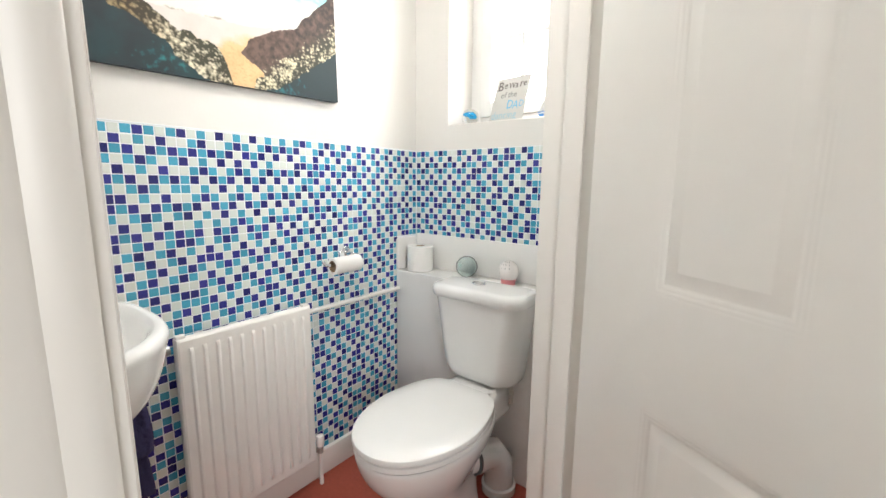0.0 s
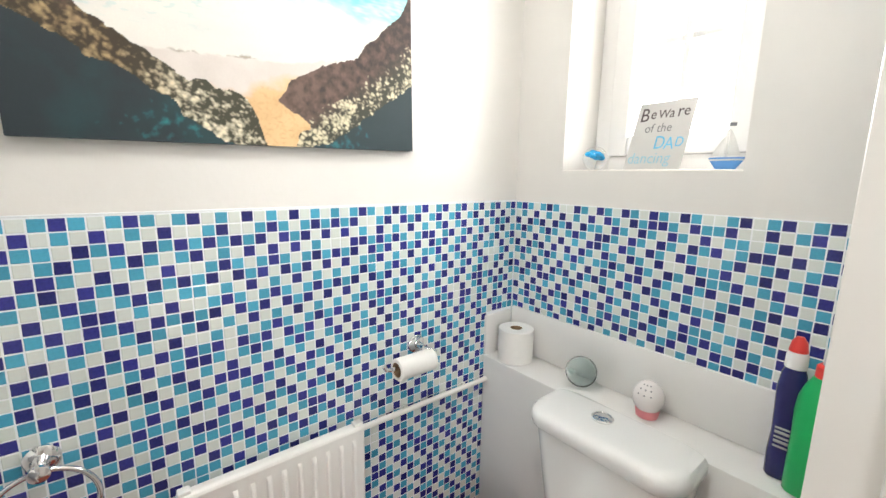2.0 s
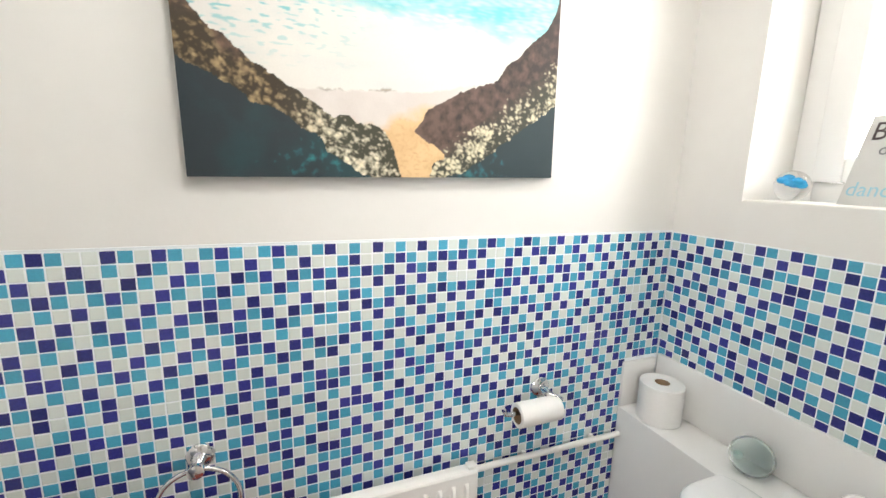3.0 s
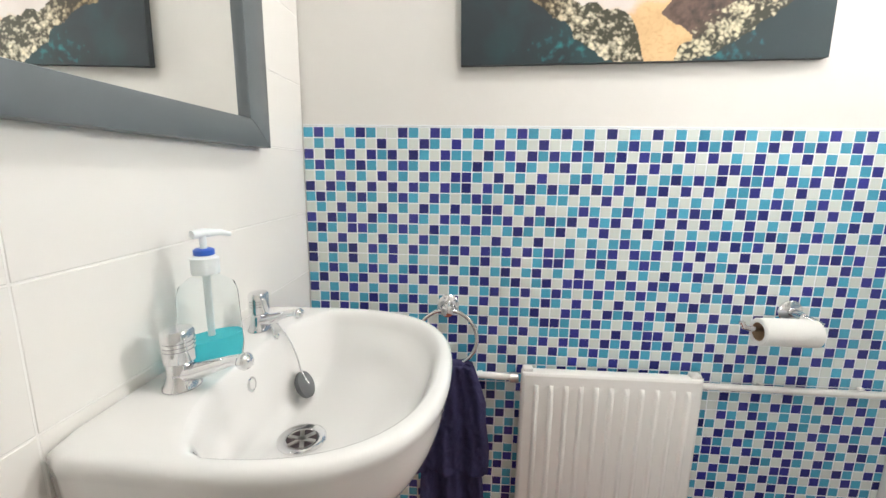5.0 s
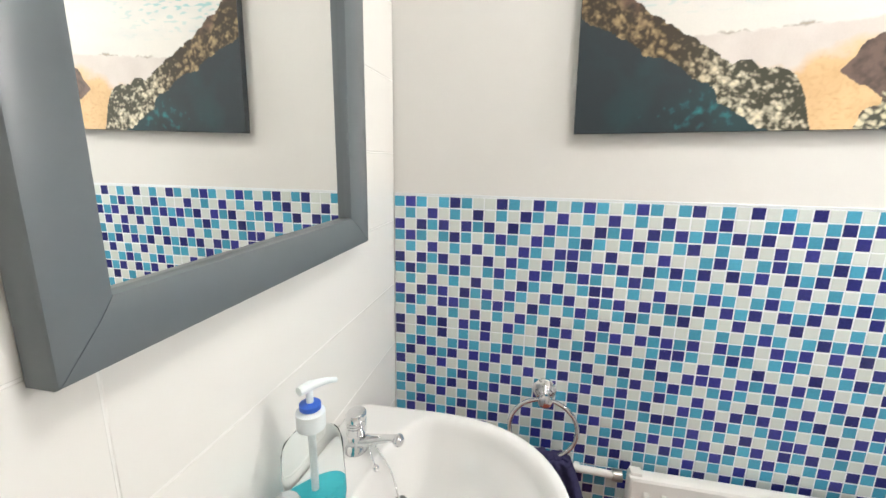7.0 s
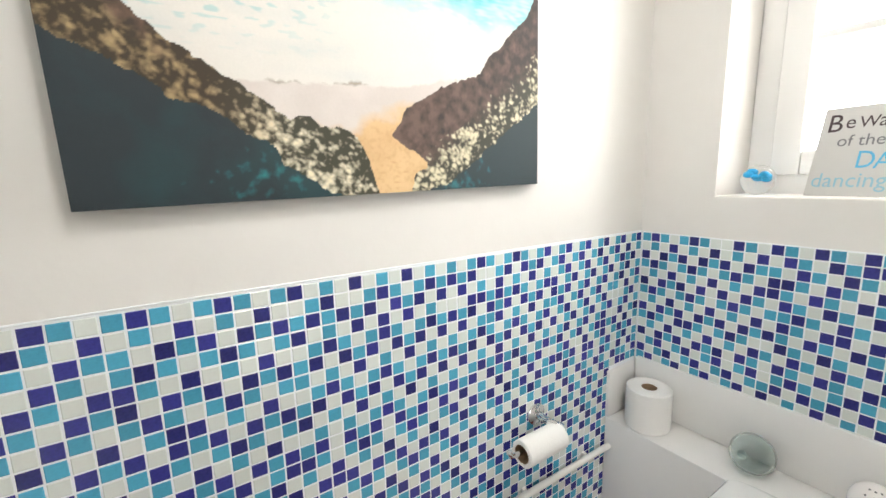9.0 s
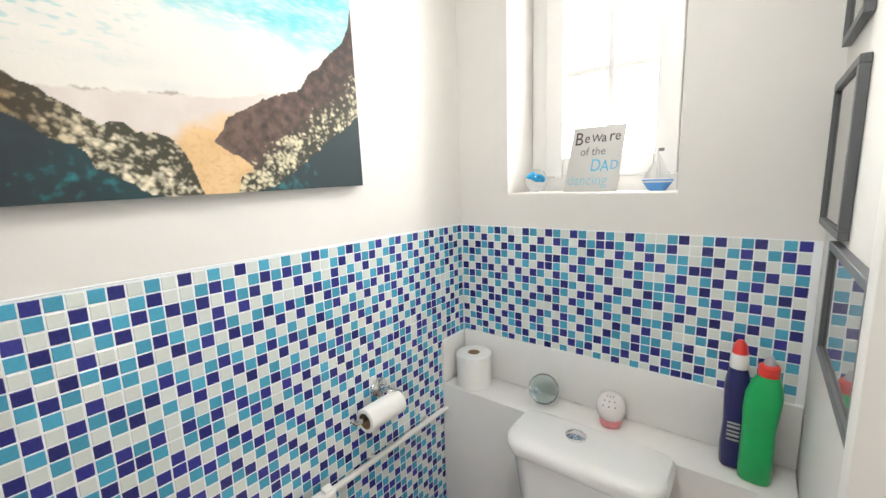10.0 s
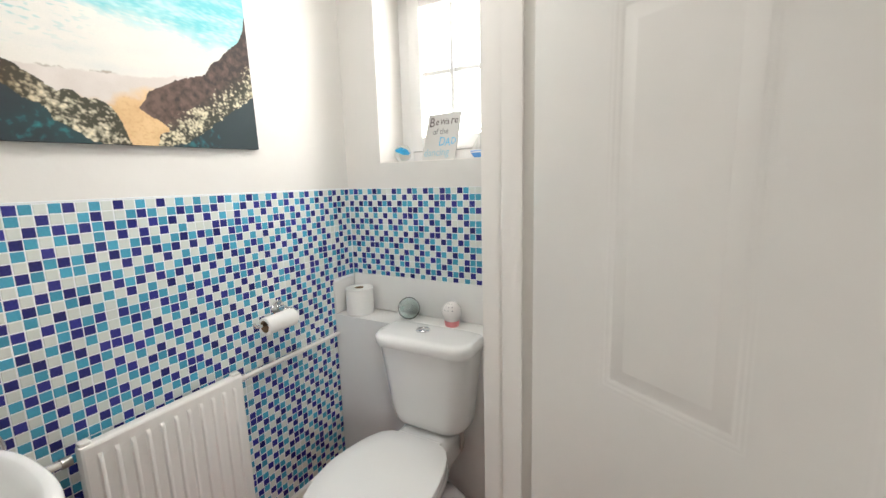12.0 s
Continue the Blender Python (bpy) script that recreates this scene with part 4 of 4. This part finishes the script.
# ---- toilet roll holder with a nearly used roll ----
holder = thing("toilet_roll_holder", "chrome toilet roll holder with an open arm on the mosaic wall", "roll holder", loc=(XM, 1.02, 0.87))
bm = lathe([(0.027, 0.001), (0.027, 0.005), (0.024, 0.008), (0.010, 0.011), (0.009, 0.045), (0.001, 0.046)], (0, 0, 0), 28)
bmesh.ops.transform(bm, matrix=Matrix.Translation((XM, 0.990, 0.868)) @ Matrix.Rotation(radians(90), 4, "Y"), verts=bm.verts)
part("wall_plate", bm, M_CHROME, holder)
HX, HZ = -1.203, 0.843
part("arm", tube([(XM + 0.040, 0.990, 0.868), (HX - 0.004, 1.000, 0.866), (HX, 1.016, 0.858), (HX, 1.014, HZ + 0.004), (HX, 0.99, HZ), (HX, 0.868, HZ), (HX, 0.852, HZ + 0.004), (HX, 0.846, HZ + 0.016)], 0.006, 12), M_CHROME, holder)


def paper_roll(c, axis, r, core, length, spare):
    bm = lathe([(core, 0.0), (r - 0.002, 0.0), (r, 0.002), (r, length - 0.002), (r - 0.002, length), (core, length), (core - 0.001, length - 0.004)], (0, 0, 0), 40, cap0=False, cap1=False)
    tube_bm = lathe([(core - 0.0012, 0.0006), (core - 0.0004, 0.0006), (core - 0.0004, length - 0.0006), (core - 0.0012, length - 0.0006), (core - 0.0012, 0.0006)], (0, 0, 0), 32, cap0=False, cap1=False)
    m = Matrix.Translation(c) @ (Matrix.Rotation(radians(-90), 4, "X") if axis == "y" else Matrix.Identity(4))
    for b in (bm, tube_bm):
        bmesh.ops.transform(b, matrix=m, verts=b.verts)
    roll = thing("toilet_roll", spare, "toilet roll", loc=c)
    part("paper", bm, M_PAPER, roll)
    part("core", tube_bm, M_CARDBOARD, roll, "brown cardboard core")
    return roll


paper_roll((HX, 0.884, HZ - 0.006), "y", 0.031, 0.021, 0.122, "nearly used white toilet roll on the chrome holder")
spare = paper_roll((-1.174, 1.337, SZ + 0.001), "z", 0.058, 0.020, 0.110, "full white toilet roll standing on the shelf")

# ---- things on the shelf behind the cistern ----
floatg = thing("glass_float", "pale sea-green glass ball resting on the shelf", "ornament", loc=(-0.934, 1.352, SZ))
part("globe", ball((-0.934, 1.352, SZ + 0.045), 0.045, 32, 20), M_FLOAT, floatg)
part("hollow", ball((-0.934, 1.352, SZ + 0.045), 0.0415, 32, 20), M_HOLLOW, floatg)
part("seal", ball((-0.941, 1.314, SZ + 0.055), 0.010, 14, 8), M_FLOAT, floatg)
orn = thing("egg_ornament", "white pierced egg ornament with a coral pink base", "ornament", loc=(-0.738, 1.350, SZ))
part("shell", ball((-0.738, 1.350, SZ + 0.054), 0.038, 28, 18, 1.12), M_WHITEC, orn)
part("base", lathe([(0.022, 0.0), (0.026, 0.002), (0.029, 0.018), (0.027, 0.024)], (-0.738, 1.350, SZ + 0.001), 24), M_PINK, orn, "coral pink base")
# dark grey beads on the shell, their colour stands for shade in the holes
bm = bmesh.new()
for k in range(9):
    a, e = radians(-90 + 26 * ((k % 3) - 1) + 6), radians(22 + 20 * (k // 3))
    ball((-0.738 + 0.0372 * math.cos(e) * math.cos(a), 1.350 + 0.0372 * math.cos(e) * math.sin(a), SZ + 0.054 + 0.0415 * math.sin(e)), 0.0022, 8, 6, bm=bm)
part("holes", bm, M_INKGREY, orn, "rows of dark beads painting the shade of small holes")


def cleaner(x, y, turn, name, label, body_mat, rows, caps):
    """Flat plastic bottle with shoulders; rows of height, half-width, half-depth and lean."""
    th = thing(name, label, "bottle", loc=(x, y, SZ))
    c, s = math.cos(turn), math.sin(turn)
    rings = []
    for z, w, d, lean in rows:
        r = []
        for i in range(32):
            t = 2 * math.pi * i / 32
            px = (0.72 if body_mat is M_NAVYB else 0.82) * w * math.copysign(abs(math.cos(t)) ** 0.7, math.cos(t)) + lean
            py = d * math.copysign(abs(math.sin(t)) ** 0.7, math.sin(t))
            r.append((x + c * px - s * py, y + s * px + c * py, SZ + 0.001 + z))
        rings.append(r)
    part("body", loft(rings), body_mat, th)
    for pname, prof, m, lean, lab in caps:
        part(pname, lathe(prof, (x + c * lean, y + s * lean, SZ + 0.001), 24), m, th, lab)
    return th


navy = cleaner(-0.468, 1.352, 0.15, "toilet_cleaner", "navy toilet cleaner bottle with a white collar and red cap", M_NAVYB,
        [(0, 0.030, 0.020, 0), (0.004, 0.033, 0.023, 0), (0.05, 0.034, 0.023, 0), (0.10, 0.030, 0.021, 0), (0.15, 0.032, 0.022, 0), (0.19, 0.034, 0.023, 0), (0.225, 0.028, 0.021, 0), (0.238, 0.022, 0.018, 0)],
        [("collar", [(0.016, 0.236), (0.0185, 0.239), (0.018, 0.262), (0.016, 0.272)], M_UPVC, 0, "white collar"), ("cap", [(0.0155, 0.270), (0.0155, 0.274), (0.0125, 0.292), (0.006, 0.302), (0.002, 0.303)], M_RED, 0, "red spout cap")])
bm = bmesh.new()
for k, z in enumerate((0.072, 0.082, 0.092, 0.102, 0.112)):
    box(-0.480, -0.456, 1.3265, 1.3285, SZ + z, SZ + z + (0.005 if k % 2 else 0.0035), bm=bm)
part("label", bm, M_LABEL, navy, "pale label with small unreadable lines")
cleaner(-0.424, 1.322, -0.10, "toilet_cleaner", "bright green toilet cleaner bottle with a red cap", M_GREEN,
        [(0, 0.034, 0.022, 0), (0.004, 0.037, 0.025, 0), (0.06, 0.037, 0.025, 0), (0.12, 0.036, 0.025, 0), (0.17, 0.040, 0.026, 0.002), (0.20, 0.040, 0.026, 0.004), (0.225, 0.033, 0.024, 0.006), (0.245, 0.024, 0.019, 0.008)],
        [("cap", [(0.018, 0.243), (0.0195, 0.246), (0.019, 0.266), (0.015, 0.270)], M_RED, 0.008, "red cap"), ("nozzle", [(0.011, 0.269), (0.009, 0.280), (0.005, 0.288), (0.002, 0.289)], M_LABEL, 0.008, "clear nozzle cover")])

# ---- things on the window sill ----
S = WZ0 + 0.0045
globe = thing("glass_fish_ornament", "small clear glass ball with a bright blue swirl on the sill", "ornament", loc=(-1.030, 1.497, S))
part("glass", ball((-1.030, 1.497, S + 0.036), 0.036, 28, 18), clear("clear_globe_glass", (0.95, 0.97, 0.98), 0.02, 1.25), globe)
bm = bmesh.new()
for k in range(7):
    a = k * 2.4
    ball((-1.030 + 0.016 * math.cos(a), 1.497 + 0.014 * math.sin(a), S + 0.043 + 0.006 * math.sin(k * 1.7)), 0.009, 12, 8, 0.7, bm=bm)
part("swirl", bm, mat("bright_blue_glass", (0.03, 0.42, 0.80), 0.2, scale=60, vary=0.15), globe, "bright blue swirl")

card = thing("greeting_card", "pale card lettered in brown and blue leaning on the window", "card", loc=(-0.862, 1.495, S))
CM = Matrix.Translation((-0.862, 1.495, S)) @ Matrix.Rotation(radians(-5), 4, "Z") @ Matrix.Rotation(radians(-19), 4, "X")   # local x along the card, z up it
CWD, CHT = 0.160, 0.203
bm = box(-CWD / 2, CWD / 2, 0, 0.004, 0, CHT, 0.001)
bmesh.ops.transform(bm, matrix=CM @ Matrix.Shear("XZ", 4, (0.0, 0.0)), verts=bm.verts)
part("sheet", bm, M_CARD, card)


def letters(text, size, x, z, m, sx=1.0, shear=0.0, turn=0.0):
    cu = bpy.data.curves.new("lettering", "FONT")
    cu.body, cu.size, cu.extrude, cu.shear, cu.align_x = text, size, 0.0002, shear, "LEFT"
    cu.resolution_u = 3
    tmp = bpy.data.objects.new("lettering_source", cu)
    me = bpy.data.meshes.new_from_object(tmp)
    bpy.data.objects.remove(tmp)
    me.transform(CM @ Matrix.Translation((x, -0.0006, z)) @ Matrix.Rotation(radians(90), 4, "X") @ Matrix.Rotation(radians(turn), 4, "Z") @ Matrix.Diagonal((sx, 1, 1, 1)))
    me.materials.clear()
    me.materials.append(m)
    ob = new("lettering", me)
    ob.parent, ob.matrix_parent_inverse = card, Matrix.Translation(card.location).inverted()
    return ob


x = -0.070
for ch, size, dz, w in (("B", 0.058, -0.006, 0.030), ("e", 0.044, 0, 0.022), ("W", 0.036, 0, 0.030), ("a", 0.042, 0, 0.021), ("r", 0.050, 0.0, 0.016), ("e", 0.044, 0.002, 0.022)):
    letters(ch, size, x, 0.152 + dz, M_INK, 0.85)
    x += w * 1.02
letters("of the", 0.036, -0.046, 0.112, M_INKGREY, 0.9)
for ch, size, xx, dz in (("D", 0.054, -0.008, 0), ("A", 0.050, 0.022, -0.002), ("D", 0.040, 0.050, 0.004)):
    letters(ch, size, xx, 0.062 + dz, M_INKBLUE, 0.8)
letters("dancing", 0.046, -0.073, 0.020, M_INKPALE, 0.88)

boat = thing("toy_boat", "small wooden sailing boat with a blue hull on the sill", "ornament", loc=(-0.682, 1.505, S))
OX, OY = -0.682, 1.505
rings = []
for z, k in ((0.0, 0.55), (0.004, 0.65), (0.020, 0.9), (0.028, 1.0), (0.030, 0.95)):
    rings.append([(OX + 0.036 * k * math.cos(t) * (1 + 0.1 * z / 0.03), OY + 0.014 * k * math.sin(t), S + z) for t in [2 * math.pi * i / 28 for i in range(28)]])
part("hull", loft(rings), M_BOATBLUE, boat, "blue painted hull")
part("gunwale", tube([(OX + 0.036 * math.cos(t), OY + 0.014 * math.sin(t), S + 0.024) for t in [2 * math.pi * i / 28 for i in range(29)]], 0.0022, 8), M_SAIL, boat, "white rail")
part("mast", tube([(OX - 0.002, OY, S + 0.029), (OX - 0.002, OY, S + 0.112)], 0.002, 8), M_SAIL, boat)
for sgn, foot, top in ((1, 0.026, 0.098), (-1, 0.028, 0.080)):
    bm = bmesh.new()
    rows = []
    for j in range(9):
        f = j / 8
        wdt = foot * (1 - f) ** 0.75 + 0.001
        rows.append([(OX - 0.002 + sgn * (0.003 + wdt * q), OY - 0.007 * math.sin(math.pi * q) * (1 - f), S + 0.034 + (top - 0.034) * f) for q in (0, 0.25, 0.5, 0.75, 1.0)])
    loft(rows, False, False, bm=bm, closed=False)
    bmesh.ops.solidify(bm, geom=bm.faces[:], thickness=0.0015)
    part("sail", bm, M_SAIL, boat, "white sail")
part("pennant", box(OX - 0.001, OX + 0.013, OY - 0.0008, OY + 0.0008, S + 0.104, S + 0.112), M_INKGREY, boat, "small grey flag")

# ---- framed pictures on the door wall ----


def wall_picture(y0, y1, z0, z1, label):
    d = 0.014
    pic = thing("picture_frame", label, "picture frame", "framed pictures by the door", loc=(XD, (y0 + y1) / 2, z0))
    bm = bmesh.new()
    for b in ((y0, y1, z0, z0 + 0.014), (y0, y1, z1 - 0.014, z1), (y0, y0 + 0.014, z0 + 0.014, z1 - 0.014), (y1 - 0.014, y1, z0 + 0.014, z1 - 0.014)):
        box(XD - d, XD - 0.0005, b[0], b[1], b[2], b[3], 0.001, 1, bm=bm)
    part("frame", bm, M_DARKFRAME, pic)
    part("mount", box(XD - 0.004, XD - 0.001, y0 + 0.0145, y1 - 0.0145, z0 + 0.0145, z1 - 0.0145), M_CARD, pic, "pale mount", smooth=False)
    part("glazing", box(XD - 0.0085, XD - 0.007, y0 + 0.0145, y1 - 0.0145, z0 + 0.0145, z1 - 0.0145), clear("picture_glass", (1, 1, 1), 0.0), pic, "clear picture glass", smooth=False)
    return pic


wall_picture(1.125, 1.398, 1.318, 1.588, "dark grey framed picture under glass hung by the door")
wall_picture(0.868, 1.205, 1.112, 1.308, "dark grey framed picture under glass hung low by the door")
wall_picture(1.150, 1.365, 1.648, 1.865, "dark grey framed picture hung high by the door")

# ---- ceiling lamp, unseen, added to brighten the room ----
lamp = thing("ceiling_lamp", "round flush ceiling lamp with a white diffuser, unseen, added as fill light", "ceiling lamp", loc=(LX, LY, CEIL))
part("base", lathe([(0.16, -0.02), (0.162, -0.018), (0.162, -0.0005)], (LX, LY, CEIL), 40), M_UPVC, lamp)
part("diffuser", lathe([(0.002, -0.072), (0.06, -0.069), (0.125, -0.052), (0.152, -0.030), (0.155, -0.0205)], (LX, LY, CEIL), 40), glow("added_diffuser_glow", (1.0, 0.96, 0.90), 3.0), lamp, "glowing white diffuser of the added lamp")

# ---- large white tiles behind the basin ----
tz = 0.146
for z0 in [1.077 + tz * j for j in range(-8, 9)]:
    z1 = min(z0 + tz - 0.0012, CEIL - 0.002)
    z0 = max(z0, 0.002)
    if z1 - z0 < 0.02:
        continue
    for x0, x1 in ((-1.2645, -0.6092), (-0.6080, XD - 0.001)):
        part("tile", box(x0, x1, YB - 0.0055, YB, z0, z1, 0.0012, 1), M_WTILE, wall_basin)
tagged(part("tile_grout", box(-1.2645, XD - 0.001, YB - 0.0058, YB - 0.0007, 0.001, CEIL - 0.001), M_GROUTW, wall_basin, smooth=False))

# ---- mosaic ----
P, T = 0.025, 0.0228
TOP = 1.279


ROWS = ("BDBW", "WBWD", "DWDB")
# one entry a sheet: turned by a quarter, sense of the rows, sense of the columns, shift, drop
SHEETS = {
    "west": (((0, 1, 1, 0, 0), (0, 1, 1, 1, 0), (0, -1, 1, 3, 1), (0, -1, 1, 2, 0), (1, 1, -1, 0, 1), (1, 1, -1, 1, 2)),
             ((0, -1, 1, 3, 1), (1, 1, -1, 0, 1), (0, 1, 1, 1, 0), (0, 1, 1, 0, 2), (1, 1, 1, 2, 0), (0, -1, 1, 1, 2)),
             ((0, 1, 1, 2, 1), (0, -1, 1, 1, 0), (1, 1, -1, 3, 2), (1, 1, 1, 1, 0), (1, -1, 1, 0, 2), (1, 1, -1, 2, 1)),
             ((1, 1, -1, 1, 0), (0, 1, 1, 3, 2), (0, -1, 1, 0, 1), (1, -1, 1, 2, 1), (1, 1, -1, 0, 0), (1, 1, -1, 3, 2))),
    "north": (((0, 1, 1, 0, 0), (1, 1, 1, 3, 1), (1, 1, -1, 0, 1)), ((1, 1, -1, 1, 2), (0, -1, 1, 3, 0), (1, 1, 1, 0, 2)))}


def mosaic_colour(wall_name, c, r):
    """Sheets of twelve by twelve repeat a four by three pattern, turned and shifted from sheet to sheet, with a few odd tiles."""
    bands = SHEETS[wall_name]
    turned, down, across, shift, drop = bands[min(r // 12, len(bands) - 1)][min(c // 12, len(bands[0]) - 1)]
    kind = ROWS[(across * c + drop) % 3][(down * r + shift) % 4] if turned else ROWS[(down * r + drop) % 3][(across * c + shift) % 4]
    rr = random.Random(c * 7919 + r * 104729 + 3)
    if rr.random() < 0.05:
        kind = rr.choice("BDW")
    return kind


def tile_mesh(name, m):
    h, b = T / 2, 0.0011
    bm = loft([[(x * k, y * k, z) for x, y in ((-h, -h), (h, -h), (h, h), (-h, h))] for k, z in ((1.0, 0.0), (1.0, 0.0026), (1 - b / h, 0.0035))], cap0=False)
    me = bpy.data.meshes.new(name)
    bmesh.ops.recalc_face_normals(bm, faces=bm.faces)
    bm.to_mesh(me)
    bm.free()
    me.materials.append(m)
    return me


TILE = {"D": tile_mesh("mosaic_navy", M_NAVY), "B": tile_mesh("mosaic_turquoise", M_SKY), "W": tile_mesh("mosaic_pale", M_PALE)}
SLOT = {"D": 0, "B": 1, "W": 2}


def mosaic(wall, origin, along, normal, cols, near, skip, seed):
    """Tiles down from origin; near picks the ones that are objects of their own, the rest are one joined part."""
    up, along, normal = Vector((0, 0, 1)), Vector(along), Vector(normal)
    rot = Matrix((along, up, normal)).transposed()
    if rot.determinant() < 0:
        rot = Matrix((-along, up, normal)).transposed()
    rng = random.Random(seed)
    verts, faces, mats = [], [], []
    h, b = T / 2, 0.0011
    shape = [Vector((x * k, y * k, z)) for k, z in ((1.0, 0.0), (1.0, 0.0026), (1 - b / h, 0.0035)) for x, y in ((-h, -h), (h, -h), (h, h), (-h, h))]
    for r in range(47):
        for c in range(cols):
            if skip(c, r):
                continue
            kind = mosaic_colour("north" if seed else "west", c, r)
            p = Vector(origin) + along * (P * (c + 0.5) + rng.uniform(-0.0003, 0.0003)) - up * (P * (r + 0.5) + rng.uniform(-0.0003, 0.0003))
            tip = Euler((rng.gauss(0, 0.006), rng.gauss(0, 0.006), rng.gauss(0, 0.006))).to_matrix()
            m = rot @ tip
            if near(c, r):
                ob = new("mosaic_tile", TILE[kind])
                ob.matrix_basis = Matrix.Translation(p) @ m.to_4x4()
                ob.parent = wall
            else:
                o = len(verts)
                verts += [p + m @ v for v in shape]
                for a in (0, 4):
                    faces += [(o + a + i, o + a + (i + 1) % 4, o + a + 4 + (i + 1) % 4, o + a + 4 + i) for i in range(4)]
                faces.append((o + 8, o + 9, o + 10, o + 11))
                mats += [SLOT[kind]] * 9
    me = bpy.data.meshes.new("mosaic_tiles")
    me.from_pydata(verts, [], faces)
    for m in (M_NAVY_I, M_SKY_I, M_PALE_I):
        me.materials.append(m)
    me.polygons.foreach_set("material_index", mats)
    ob = new("mosaic_tiles", me)
    ob.parent = wall
    tagged(ob, "small navy, turquoise and pale glass mosaic tiles", kind="stuff")


part("mosaic_grout", box(PX + 0.0003, PX + 0.0040, YB + 0.001, PY - 0.001, 0.10, TOP + 0.001), M_GROUT, wall_mosaic, smooth=False)
part("mosaic_grout", box(XM + 0.003, XD - 0.001, PY - 0.0040, PY - 0.0003, 0.90, TOP + 0.001), M_GROUT, wall_window, smooth=False)
mosaic(wall_mosaic, (PX + 0.0012, YB + 0.0005, TOP), (0, 1, 0), (1, 0, 0), 63, lambda c, r: 12 <= c < 32 and r < 15, lambda c, r: r > 46 or (c > 57 and r > 14), 0)
mosaic(wall_window, (XM + 0.004, PY - 0.0012, TOP), (1, 0, 0), (0, -1, 0), 36, lambda c, r: 8 <= c < 28, lambda c, r: r > 14, 63)
